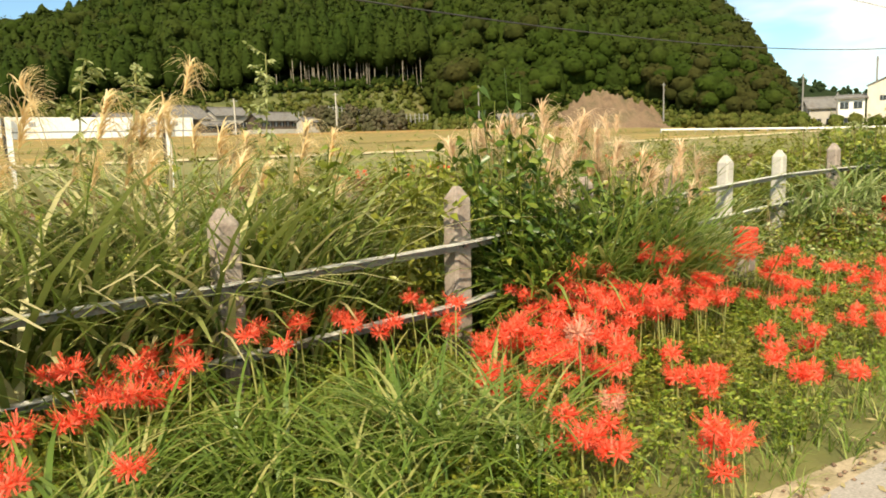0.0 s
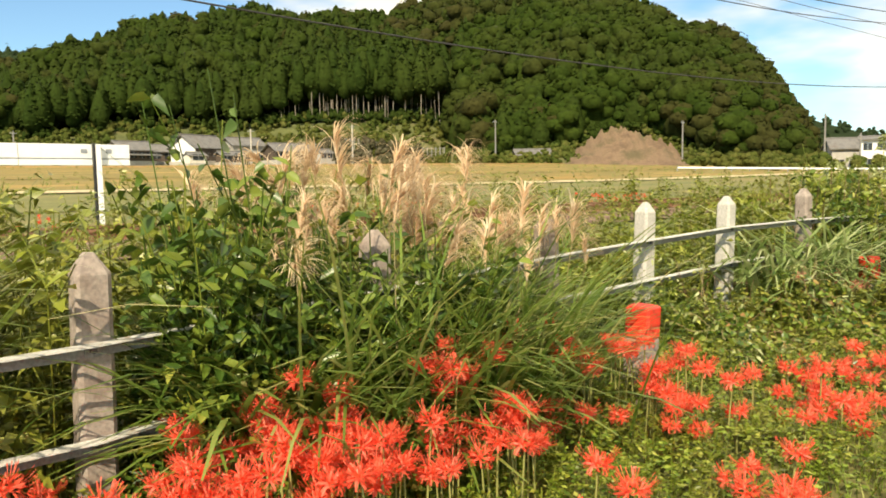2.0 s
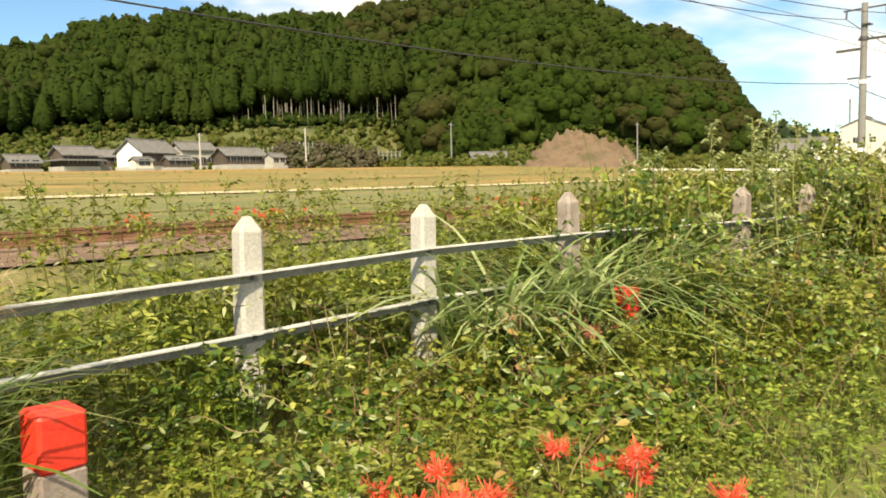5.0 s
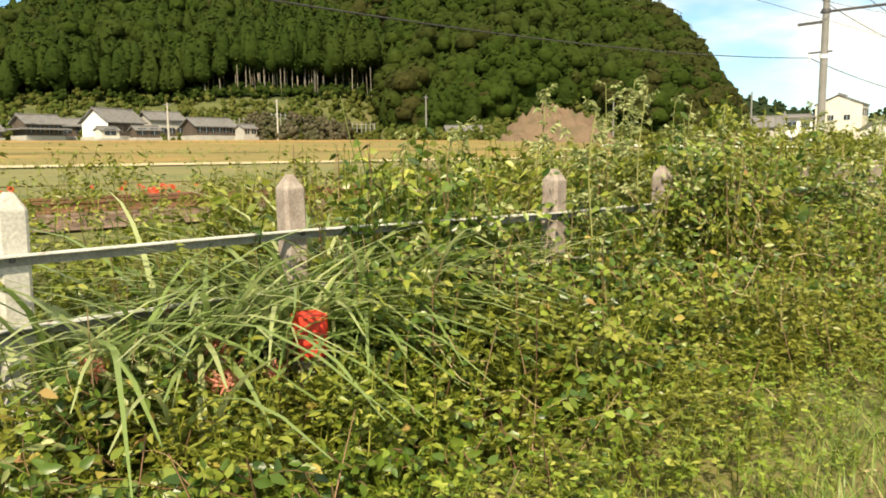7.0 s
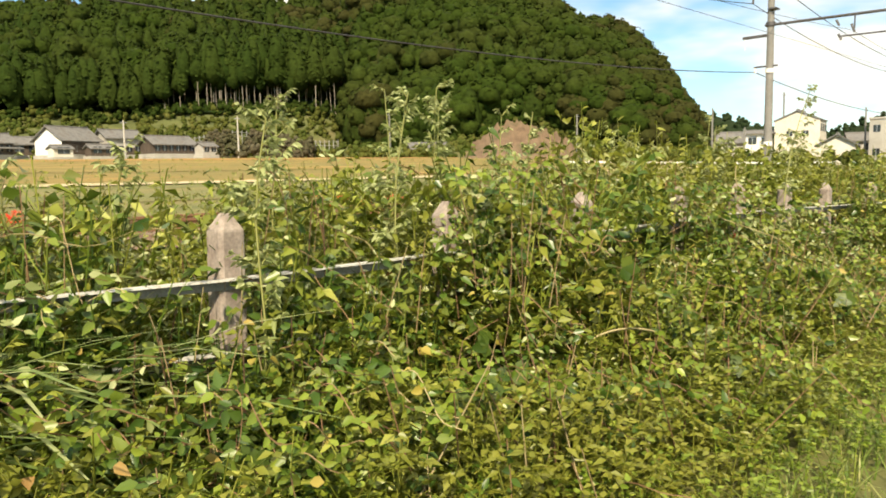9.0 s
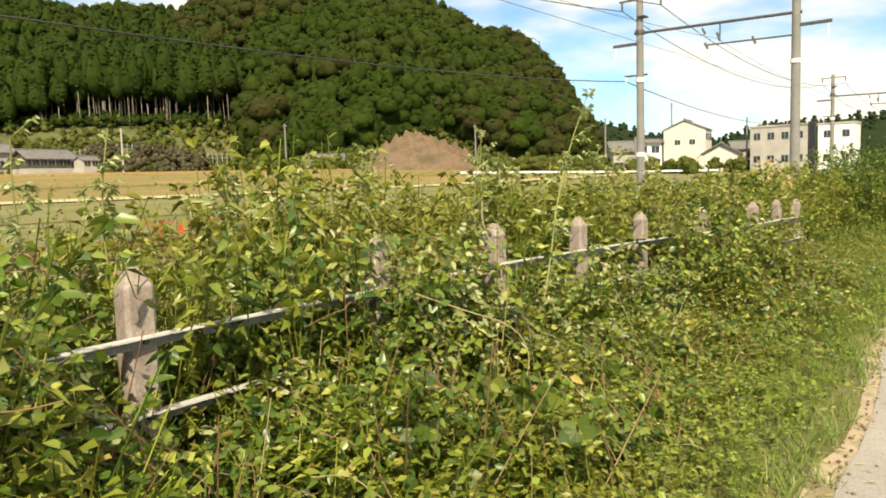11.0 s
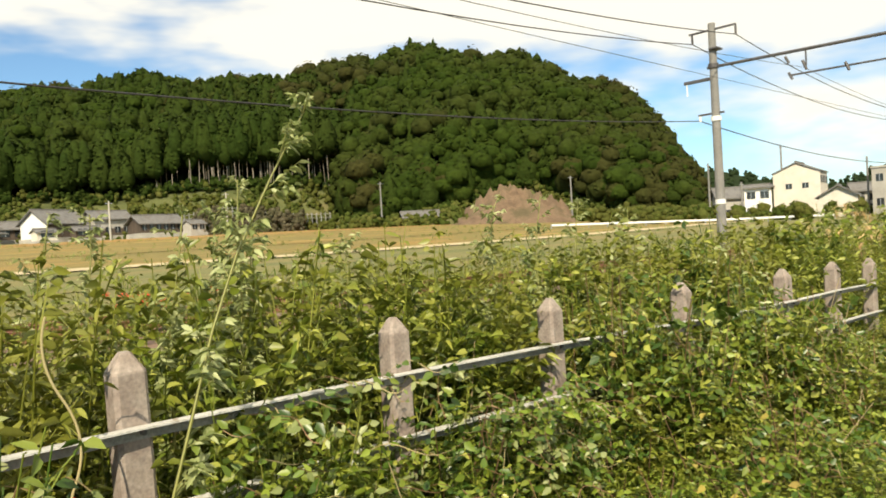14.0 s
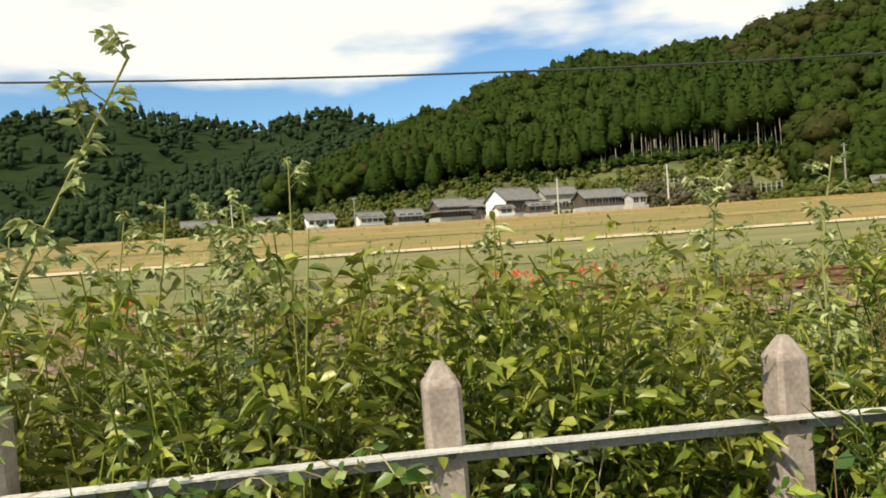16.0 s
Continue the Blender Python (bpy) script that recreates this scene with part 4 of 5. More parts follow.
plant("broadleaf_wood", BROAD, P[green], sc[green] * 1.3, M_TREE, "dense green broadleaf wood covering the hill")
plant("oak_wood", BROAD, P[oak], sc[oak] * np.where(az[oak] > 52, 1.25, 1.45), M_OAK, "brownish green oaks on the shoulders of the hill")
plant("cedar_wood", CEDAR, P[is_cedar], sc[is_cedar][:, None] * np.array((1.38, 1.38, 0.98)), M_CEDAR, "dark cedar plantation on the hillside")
# front row of tall cedars on bare trunks
az = np.concatenate([rng.uniform(9, 38.5, 150), rng.uniform(26, 38.5, 50), rng.uniform(39.5, 46, 30)])
P = hill_point(az, rng.uniform(0.0, 0.06, len(az)))
sc = rng.uniform(0.9, 1.3, len(az))
lift = np.where(az < 39, rng.uniform(-1.0, 1.4, len(az)) + 6.0 * np.clip((az - 24) / 4, 0, 1) * rng.uniform(0.5, 1, len(az)), -1.5)
plant("cedar_edge", CEDAR, P + np.stack([0 * az, 0 * az, lift], 1), sc[:, None] * np.array((1.25, 1.25, 0.9)), M_CEDAR, "row of tall cedars at the edge of the wood")
h = Heap()
trunk_v = np.array([(0.12 * math.cos(a), 0.12 * math.sin(a), z) for z in (0.0, 13.0) for a in (0, 2.1, 4.2)])
trunk_f = np.array([(0, 1, 4, 3), (1, 2, 5, 4), (2, 0, 3, 5)])
sel = rng.uniform(0, 1, len(az)) < 0.6
Q = P[sel & (az < 39) & (az > 26)] + np.array((0, 0, -0.5))
h.put(*scatter(trunk_v, trunk_f, Q, rng.uniform(0.7, 1.15, len(Q)), rng.uniform(0, 6, len(Q)), rng.normal(0, 0.02, (len(Q), 2))))
tagged(part("cedar_trunks", h.mesh("cedar_trunks"), M_BARK), "bare pale cedar trunks under dark crowns", "trunks", "", "stuff")
for nm, H, n, mat, sc0, lab in (("far_woods_back", HILL_B, 1700, M_FARTREE, 1.25, "far woods on the ridge, blue-green from haze put into the colour"), ("far_woods_middle", HILL_C, 1100, M_FARTREE, 1.0, "dark woods on the middle spur"), ("far_woods_side", HILL_D, 650, M_FARTREE, 0.7, "low woods on hills beyond the town")):
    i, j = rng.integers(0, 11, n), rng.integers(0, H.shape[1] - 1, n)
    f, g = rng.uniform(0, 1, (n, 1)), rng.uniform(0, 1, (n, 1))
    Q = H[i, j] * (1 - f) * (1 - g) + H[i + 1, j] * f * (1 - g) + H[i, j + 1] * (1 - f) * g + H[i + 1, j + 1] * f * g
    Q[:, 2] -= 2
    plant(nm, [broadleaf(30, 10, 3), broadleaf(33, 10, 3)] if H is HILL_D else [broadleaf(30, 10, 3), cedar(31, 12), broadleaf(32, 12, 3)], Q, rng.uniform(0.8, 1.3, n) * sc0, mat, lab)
# scrub on the bank and round the houses
n = 1800
i, j = rng.integers(0, 12, n), rng.integers(0, SLOPE.shape[1] - 1, n)
Q = SLOPE[i, j] + rng.normal(0, 0.6, (n, 3)) * np.array((1, 1, 0))
keep = (j < 110) | (rng.uniform(0, 1, n) < 0.6)
Q = Q[keep]
Q[:, 2] -= 1.1
sc = rng.uniform(0.2, 0.46, len(Q))
plant("bank_scrub", [broadleaf(40, 30, 3), broadleaf(41, 30, 3), broadleaf(42, 30, 3)], Q, sc, M_SCRUB, "low bushes and weeds on the bank", "scrub")
# undergrowth along the foot of the wood
az = rng.uniform(3, 60, 420)
Q = hill_point(az, rng.uniform(-0.01, 0.03, 420)) - np.array((0, 0, 1.2))
plant("wood_edge_bushes", [broadleaf(50, 16, 3), broadleaf(51, 16, 3), broadleaf(52, 16, 3)], Q, rng.uniform(0.2, 0.55, 420) * np.where(az < 39, 0.85, 1.0), M_CEDAR, "dark bushes along the foot of the wood", "bushes")
az, r_ = rng.uniform(29, 36.5, 110), rng.uniform(166, 175, 110)
x, y = O.x + r_ * np.sin(np.radians(az - SWING)), O.y + r_ * np.cos(np.radians(az - SWING))
z = ground_z(x, y) + np.clip((r_ - 166) / 10, 0, 1) * (4.0 + 2.4 * np.exp(-((az - 31) / 3.0) ** 2)) - 1.6
plant("dry_brush", [broadleaf(53, 30, 4), broadleaf(54, 30, 4)], np.stack([x, y, z], 1), rng.uniform(0.2, 0.42, 110), M_DRYBRUSH, "leafless greyish brown brush below the net fence", "brush")
az = np.concatenate([rng.uniform(59, 76, 90), rng.uniform(58, 65, 30)])
r_ = np.concatenate([rng.uniform(122, 165, 90), rng.uniform(140, 160, 30)])
x, y = O.x + r_ * np.sin(np.radians(az - SWING)), O.y + r_ * np.cos(np.radians(az - SWING))
plant("garden_trees", [broadleaf(44, 40, 4), broadleaf(45, 40, 4)], np.stack([x, y, ground_z(x, y) - 0.9], 1), rng.uniform(0.25, 0.5, len(az)), M_SCRUB, "hedges and garden trees round the houses", "garden trees")
# ---- plants ----


def unit(v):
    return v / (np.linalg.norm(v, axis=-1, keepdims=True) + 1e-9)


def leaves(base, d, length, width, droop=0.35, fold=0.3, plain=False):
    """Pointed leaves, folded along the midrib and turned a little each way; plain ones have two faces, the others four."""
    n = len(base)
    d = unit(d)
    side = unit(np.cross(d, np.array((0, 0, 1.0))) + 1e-4)
    up = np.cross(side, d)
    roll = rng.normal(0, 0.8, n)[:, None]
    side, up = side * np.cos(roll) + up * np.sin(roll), up * np.cos(roll) - side * np.sin(roll)
    L, W = np.broadcast_to(length, (n,))[:, None], np.broadcast_to(width, (n,))[:, None]
    sag = np.array((0, 0, 1.0)) * L * (droop * rng.uniform(0.2, 1.5, n))[:, None]
    lift = up * W * fold
    if plain:
        mid = base + d * L * 0.42 - sag * 0.18
        V = np.stack([base, mid + side * W * 1.1 + lift, base + d * L - sag, mid - side * W * 1.1 + lift], 1).reshape(-1, 3)
        b = (np.arange(n) * 4)[:, None]
        return V, np.concatenate([b + np.array([[0, 2, 1]]), b + np.array([[0, 3, 2]])])
    pts = [base]
    for t, w in ((0.3, 0.95), (0.64, 0.78)):
        mid = base + d * L * t - sag * t * t
        pts += [mid + side * W * w + lift, mid - side * W * w + lift]
    pts.append(base + d * L - sag)
    V = np.stack(pts, 1).reshape(-1, 3)
    b = (np.arange(n) * 6)[:, None]
    return V, np.concatenate([b + np.array([q]) for q in ((0, 3, 1), (0, 5, 3), (0, 2, 4), (0, 4, 5))])


def strip(P, side, width):
    """Ribbons along curves: P (n, k, 3), a side vector (n, 3) and widths (n, k)."""
    n, k = P.shape[:2]
    W = width[..., None] * side[:, None, :]
    V = np.stack([P - W, P + W], 2).reshape(n, 2 * k, 3)
    f = []
    for i in range(k - 1):
        a = 2 * i
        f += [(a, a + 1, a + 3), (a, a + 3, a + 2)]
    F = np.array(f)[None] + (np.arange(n) * 2 * k)[:, None, None]
    return V.reshape(-1, 3), F.reshape(-1, 3)


def stems(a, b, r=0.004):
    n = len(a)
    V = []
    for p, s in ((a, 1.0), (b, 0.5)):
        for t in (0, 2.094, 4.189):
            V.append(p + np.array((math.cos(t), math.sin(t), 0)) * r * s)
    V = np.stack(V, 1).reshape(-1, 3)
    f = np.array([(0, 1, 4), (0, 4, 3), (1, 2, 5), (1, 5, 4), (2, 0, 3), (2, 3, 5)])
    return V, (f[None] + (np.arange(n) * 6)[:, None, None]).reshape(-1, 3)


def tube(pts, r, taper=0.5):
    """One bent stem through the points, three-sided."""
    n = len(pts)
    V = []
    for i, p in enumerate(pts):
        q = r * (1 - (1 - taper) * i / (n - 1))
        V += [(p[0] + q * math.cos(t), p[1] + q * math.sin(t), p[2]) for t in (0, 2.094, 4.189)]
    F = []
    for i in range(n - 1):
        for k in range(3):
            a, b = 3 * i + k, 3 * i + (k + 1) % 3
            F += [(a, b, b + 3), (a, b + 3, a + 3)]
    return np.array(V, float), np.array(F)


def weed(seed, nl=34, leaf=0.07, spread=0.16, twigs=5, tip_up=0.3, plain=True, wide=0.175):
    """A leafy weed, one unit high before scaling: a stem, side twigs, and leaves along them."""
    r = np.random.default_rng(seed)
    h = Heap()
    bend = r.normal(0, 0.12, 2)
    curve = lambda t: np.stack([bend[0] * t * t, bend[1] * t * t, t], -1)
    h.put(*tube(curve(np.linspace(0, 1, 3)), 0.006))
    t0 = r.uniform(0.2, 0.85, twigs)
    a0 = r.uniform(0, 6.28, twigs)
    p0 = curve(t0)
    p1 = p0 + np.stack([np.cos(a0) * spread, np.sin(a0) * spread, r.uniform(0.05, 0.2, twigs)], 1)
    h.put(*strip(np.stack([p0, p1], 1), np.stack([-np.sin(a0), np.cos(a0), 0 * a0], 1), np.full((twigs, 2), 0.003)))
    k = r.integers(0, twigs + 2, nl)
    f = r.uniform(0.1, 1.0, nl)
    base = np.where((k < twigs)[:, None], p0[np.minimum(k, twigs - 1)] * (1 - f[:, None]) + p1[np.minimum(k, twigs - 1)] * f[:, None], curve(f))
    a = r.uniform(0, 6.28, nl)
    d = np.stack([np.cos(a), np.sin(a), r.uniform(-0.3, tip_up + 0.3, nl)], 1)
    h.put(*leaves(base, d, leaf * r.uniform(0.55, 1.3, nl), leaf * wide * r.uniform(0.8, 1.3, nl), plain=plain))
    return np.concatenate(h.V), np.concatenate(h.F)


FENCE_X, FENCE_Y = [p[0] for p in POSTS], [p[1] for p in POSTS]


def fence_y(x):
    return np.interp(x, FENCE_X, FENCE_Y)


def lumps(x, y, k=1.0):
    return 0.5 + 0.25 * (np.sin(x * 2.1 * k + 1.3 * np.sin(y * 1.7 * k)) + np.sin(y * 2.9 * k + x * 0.9 * k))


def weeds_at(name, n, xr, yr, height, protos, material, label, thin=None, category="weeds"):
    """Weeds scattered over a stretch; height(x, y) gives how tall they stand."""
    x, y = rng.uniform(*xr, n), rng.uniform(0, 1, n)
    y = yr[0](x) + (yr[1](x) - yr[0](x)) * y
    hh = height(x, y)
    keep = hh > 0.03
    if thin is not None:
        keep &= rng.uniform(0, 1, n) < thin(x, y)
    x, y, hh = x[keep], y[keep], hh[keep]
    if not len(x):
        return None
    hh = hh * rng.uniform(0.7, 1.12, len(x))
    P = np.stack([x, y, ground_z(x, y) - 0.01], 1)
    kind = rng.integers(0, len(protos), len(x))
    H = Heap()
    wide = np.clip(0.40 + hh * 0.62, 0.35, 1.15)
    S = np.stack([wide, wide, np.maximum(hh, wide * 0.55)], 1)
    for k, (V, F) in enumerate(protos):
        s = kind == k
        if s.any():
            H.put(*scatter(V, F, P[s], S[s], rng.uniform(0, 6.28, s.sum()), rng.normal(0, 0.13, (s.sum(), 2))))
    return tagged(part(name, H.mesh(name), material), label, category, "", "stuff")


BACK_X = [-6, 0, 1.6, 2.6, 5, 8, 9.5, 11, 14, 15.5, 17, 18.5, 20, 24, 30, 60]
BACK_H = [1.2, 1.3, 1.4, 1.3, 0.9, 0.9, 1.2, 1.45, 1.55, 1.68, 1.68, 1.5, 1.5, 1.5, 1.5, 1.3]
FRONT_X = [-6, 1.5, 1.75, 2.05, 3.2, 3.6, 4.9, 5.6, 7.6, 8.8, 9.6, 10.1, 10.3, 10.9, 11.2, 11.7, 12.0, 13.1, 13.4, 14.0, 14.4, 15.7, 16.3, 19.3, 19.9, 22.0, 23, 30, 32, 40]
FRONT_H = [0.42, 0.42, 0.7, 1.36, 1.34, 0.6, 0.45, 0.6, 0.62, 1.0, 1.25, 1.25, 1.0, 1.0, 1.05, 1.05, 1.42, 1.4, 1.0, 1.0, 1.22, 1.15, 0.68, 0.66, 1.25, 1.2, 0.55, 0.55, 1.4, 1.4]


def back_h(x, y):
    off = y - fence_y(x)
    return np.interp(x, BACK_X, BACK_H) * (0.78 + 0.38 * lumps(x, y)) * np.clip(1.25 - off * 0.22, 0.35, 1.0)


def front_h(x, y):
    e = PATH_EDGE(x)
    t = np.clip((y - e) / (fence_y(x) - 0.05 - e), 0, 1)
    top = np.interp(x, FRONT_X, FRONT_H)
    return (0.13 + (top - 0.13) * t ** np.interp(x, [4.5, 6.5], [4.5, 1.2])) * (0.56 + 0.78 * lumps(x, y, 1.7))


W_TALL = [weed(s, 50, 0.082, 0.22, 9, wide=0.2) for s in range(60, 66)]
W_SMALL = [weed(s, 24, 0.064, 0.16, 4, 0.6, wide=0.3) for s in range(70, 76)]
W_BUSH = [weed(s, 48, 0.072, 0.19, 9, 0.2, wide=0.25) for s in range(80, 86)]
W_NEAR = [weed(s, 46, 0.07, 0.19, 9, 0.2, False, wide=0.25) for s in range(86, 90)]
W_FINE = [weed(s, 30, 0.045, 0.12, 5, 0.7) for s in range(90, 95)]

W_TALL_NEAR = [weed(s, 70, 0.076, 0.22, 9, 0.3, False) for s in range(96, 100)]
for i, x0 in enumerate(np.arange(-2.6, 31, 5.6)):
    xr, full = (x0, x0 + 5.6), 1.0 if x0 < 22 else 0.55
    weeds_at("tall_weeds", int(80 * full), xr, (lambda x: x * 0 + 5.2, lambda x: x * 0 + 7.0), back_h, W_TALL, M_LEAF, "tall leafy weeds standing towards the railway bank")
    weeds_at("tall_weeds", int(330 * full), xr, (lambda x: fence_y(x) + 0.1, lambda x: x * 0 + 5.2), back_h, W_TALL_NEAR if 12 < x0 < 20 else W_TALL, M_LEAF, "tall leafy weeds standing behind the fence", lambda x, y: np.interp(x, [0.8, 1.5], [0.15, 1.0]))
    weeds_at("fence_thicket", int(420 * full), xr, (lambda x: fence_y(x) - 0.7, lambda x: fence_y(x) + 0.35), lambda x, y: front_h(x, y) * 1.02, W_NEAR, M_DARKLEAF, "dark leafy thicket growing through the fence", lambda x, y: np.clip((np.interp(x, FRONT_X, FRONT_H) - 0.45) * 2.2, 0, 1) * (0.35 + 1.1 * lumps(x, y, 2.2)))
    weeds_at("front_weeds", int(600 * full), xr, (lambda x: PATH_EDGE(x) + 0.55, lambda x: fence_y(x) - 0.12), front_h, W_BUSH, M_LEAF, "leafy weeds and vines in front of the fence")
    weeds_at("ground_weeds", int(780 * full), xr, (lambda x: PATH_EDGE(x) + 0.2, lambda x: fence_y(x)), lambda x, y: 0.14 + 0.36 * front_h(x, y), W_SMALL, M_GROUNDLEAF, "low green ground weeds beside the lane")
    weeds_at("fine_weeds", int(260 * full), xr, (lambda x: PATH_EDGE(x) + 0.2, lambda x: fence_y(x) + 1.5), lambda x, y: 0.15 + 0.5 * front_h(x, np.minimum(y, fence_y(x))), W_FINE, M_LEAF, "fine-leaved weeds among the vines")
weeds_at("front_weeds", 90, (7.6, 9.2), (lambda x: x * 0 + 2.2, lambda x: x * 0 + 2.85), lambda x, y: 0.52 + 0.1 * lumps(x, y), W_NEAR, M_LEAF, "leafy weeds hiding the foot of a boundary stake")
weeds_at("fence_thicket", 120, (2.0, 3.5), (lambda x: x * 0 + 2.95, lambda x: x * 0 + 3.3), lambda x, y: 1.12 + 0.2 * lumps(x, y, 2), W_NEAR, M_DARKLEAF, "dark leafy bush growing over the fence bars")
weeds_at("front_weeds", 34, (16.8, 17.9), (lambda x: x * 0 + 3.1, lambda x: x * 0 + 3.45), lambda x, y: 0.95 + 0.15 * lumps(x, y), W_NEAR, M_LEAF, "leafy weeds climbing over the fence bars")
weeds_at("front_weeds", 16, (15.3, 15.9), (lambda x: x * 0 + 3.1, lambda x: x * 0 + 3.4), lambda x, y: 0.9 + 0.15 * lumps(x, y), W_NEAR, M_LEAF, "leafy weeds climbing over the fence bars")
weeds_at("roadside_bush", 150, (31.5, 38), (lambda x: x * 0 + 2.9, lambda x: x * 0 + 4.8), lambda x, y: 1.9 + 0.35 * lumps(x, y), W_TALL, M_DARKLEAF, "dark bush beside the lane")
weeds_at("tall_weeds", 330, (31, 80), (lambda x: fence_y(x) - 1.2, lambda x: fence_y(x) * 0 + 6.5), lambda x, y: 1.05 * (0.75 + 0.4 * lumps(x, y)), W_TALL, M_LEAF, "tall leafy weeds along the lane farther on")
weeds_at("bank_weeds", 750, (-3, 42), (lambda x: x * 0 + 6.2, lambda x: x * 0 + 9.2), lambda x, y: 0.60 + 0.42 * lumps(x, y), W_BUSH, M_LEAF, "weeds on the railway bank")
weeds_at("track_weeds", 900, (-6, 45), (lambda x: x * 0 + 8.6, lambda x: x * 0 + 13.0), lambda x, y: 0.14 + 0.25 * lumps(x, y), W_FINE, M_LEAF, "sparse weeds between the rails")
weeds_at("field_edge_weeds", 420, (-12, 75), (lambda x: x * 0 + 13.1, lambda x: x * 0 + 19), lambda x, y: 0.35 + 0.35 * lumps(x, y, 0.6), W_TALL, M_LEAF, "green and rusty weeds beyond the track")
weeds_at("meadow_weeds", 700, (-40, 130), (lambda x: x * 0 + 19, lambda x: x * 0 + 29.5), lambda x, y: 0.18 + 0.25 * lumps(x, y, 0.4), W_FINE, M_LEAF, "rough meadow plants before the fields")
weeds_at("lane_side_weeds", 200, (-5, 60), (lambda x: x * 0 - 5.0, lambda x: PATH_EDGE(x) - 3.3), lambda x, y: 0.15 + 0.25 * lumps(x, y), W_SMALL, M_GROUNDLEAF, "low weeds on the other side of the lane")


def blades(seed, n, length, width, spread, arch=0.6, up=1.0, steps=6, lean0=0.15, lean1=0.6):
    """A tuft of long arching blades, with its foot at the origin."""
    r = np.random.default_rng(seed)
    a = r.uniform(0, 6.28, n)
    L = length * r.uniform(0.55, 1.1, n)
    out = np.stack([np.cos(a), np.sin(a), 0 * a], 1)
    t = np.linspace(0, 1, steps)
    lean = r.uniform(lean0, lean1, n)
    reach = L[:, None] * (lean[:, None] * t + arch * 0.55 * t ** 2.2)
    rise = L[:, None] * up * (t - arch * r.uniform(0.35, 0.8, n)[:, None] * t ** 2.6)
    P = out[:, None, :] * reach[..., None]
    P[..., 2] = rise
    P[..., :2] += (r.normal(0, spread, (n, 2)))[:, None, :]
    side = np.stack([-np.sin(a), np.cos(a), 0 * a], 1)
    w = width * np.sqrt(np.clip(1.02 - t, 0, 1))[None] * r.uniform(0.6, 1.2, n)[:, None]
    return strip(P, side, w)


# short grass along the lane
for x0 in np.arange(-5, 43, 8.0):
    n = 300
    x = rng.uniform(x0, x0 + 8, n)
    y = PATH_EDGE(x) + np.abs(rng.normal(0, 0.35, n)) + 0.03 + 0.07 * np.sin(x * 5) + 0.05 * np.sin(x * 13)
    H = Heap()
    for k in range(3):
        s = np.arange(n) % 3 == k
        V, F = blades(100 + k, 8, 0.2, 0.004, 0.035, steps=4)
        H.put(*scatter(V, F, np.stack([x[s], y[s], 0 * x[s]], 1), rng.uniform(0.5, 1.3, s.sum()), rng.uniform(0, 6.28, s.sum())))
    tagged(part("verge_grass", H.mesh("verge_grass"), M_BLADE), "short grass fringing the lane", "grass", "", "stuff")

# grit and dry litter along the edge of the lane
n = 900
x = rng.uniform(-2, 30, n)
y = PATH_EDGE(x) + rng.normal(0.02, 0.08, n)
H = Heap()
H.put(*scatter(stone_v, stone_f, np.stack([x, y, np.full(n, 0.02)], 1), rng.uniform(0.005, 0.016, n), rng.uniform(0, 6, n)))
tagged(part("grit", H.mesh("grit"), M_BALLAST), "loose grit along the edge of the lane", "gravel", "", "stuff")
x = rng.uniform(-2, 30, n)
y = PATH_EDGE(x) + rng.normal(0.03, 0.09, n)
a = rng.uniform(0, 6.28, n)
V, F = leaves(np.stack([x, y, np.full(n, 0.024)], 1), np.stack([np.cos(a), np.sin(a), 0.05 + 0 * a], 1), rng.uniform(0.03, 0.09, n), rng.uniform(0.003, 0.012, n), 0.05, 0.2, True)
tagged(part("dry_litter", mesh_np("dry_litter", V, F), M_STRAW), "dry grass litter along the edge of the lane", "litter", "", "stuff")

# grass clumps


def grass_clump(seed, n, length, width, spread, material, label, arch):
    t = thing("grass_clump", pose(0, 0, -50), label, "grass", "grass clumps")
    V, F = blades(seed, n, length, width, spread, arch, 1.0, 8, 0.05, 0.45)
    tagged(part("foliage", mesh_np("foliage", V, F), material, t), kind="stuff")
    return t


G_LONG = [grass_clump(s, 40, 0.85, 0.0135, 0.08, M_BLADE, "long arching green grass blades in a clump", 0.8) for s in (120, 121, 122)]
G_BROAD = [grass_clump(s, 34, 1.1, 0.016, 0.09, M_LILYBLADE, "broad pale green grass blades arching over the fence bar", 0.95) for s in (130, 131)]


def copies(protos, spots, size=(0.85, 1.15)):
    for i, (x, y) in enumerate(spots):
        p = protos[i % len(protos)]
        s = random.uniform(*size)
        m = pose(x, y, float(ground_z(x, y)) - 0.01, 0, 0, random.uniform(0, 360))
        c = copy_thing(p, m)
        c.scale = (s, s, s)


copies(G_LONG, [(random.gauss(-0.35, 0.6), random.gauss(2.3, 0.35)) for _ in range(18)], (0.6, 0.95))
copies(G_LONG, [(random.gauss(-0.6, 0.7), random.gauss(3.6, 0.3)) for _ in range(14)]
       + [(random.gauss(3.1, 0.35), random.gauss(2.95, 0.2)) for _ in range(20)] + [(random.gauss(3.5, 0.5), random.gauss(3.9, 0.2)) for _ in range(14)] + [(random.uniform(2.5, 4.4), random.uniform(3.0, 3.35)) for _ in range(14)], (0.85, 1.4))
copies(G_LONG, [(random.uniform(2.2, 4.3), random.uniform(3.05, 4.2)) for _ in range(34)] + [(random.uniform(-1.2, 0.8), random.uniform(3.6, 4.2)) for _ in range(16)] + [(random.uniform(2.2, 3.5), random.uniform(2.75, 3.25)) for _ in range(20)], (1.3, 1.75))
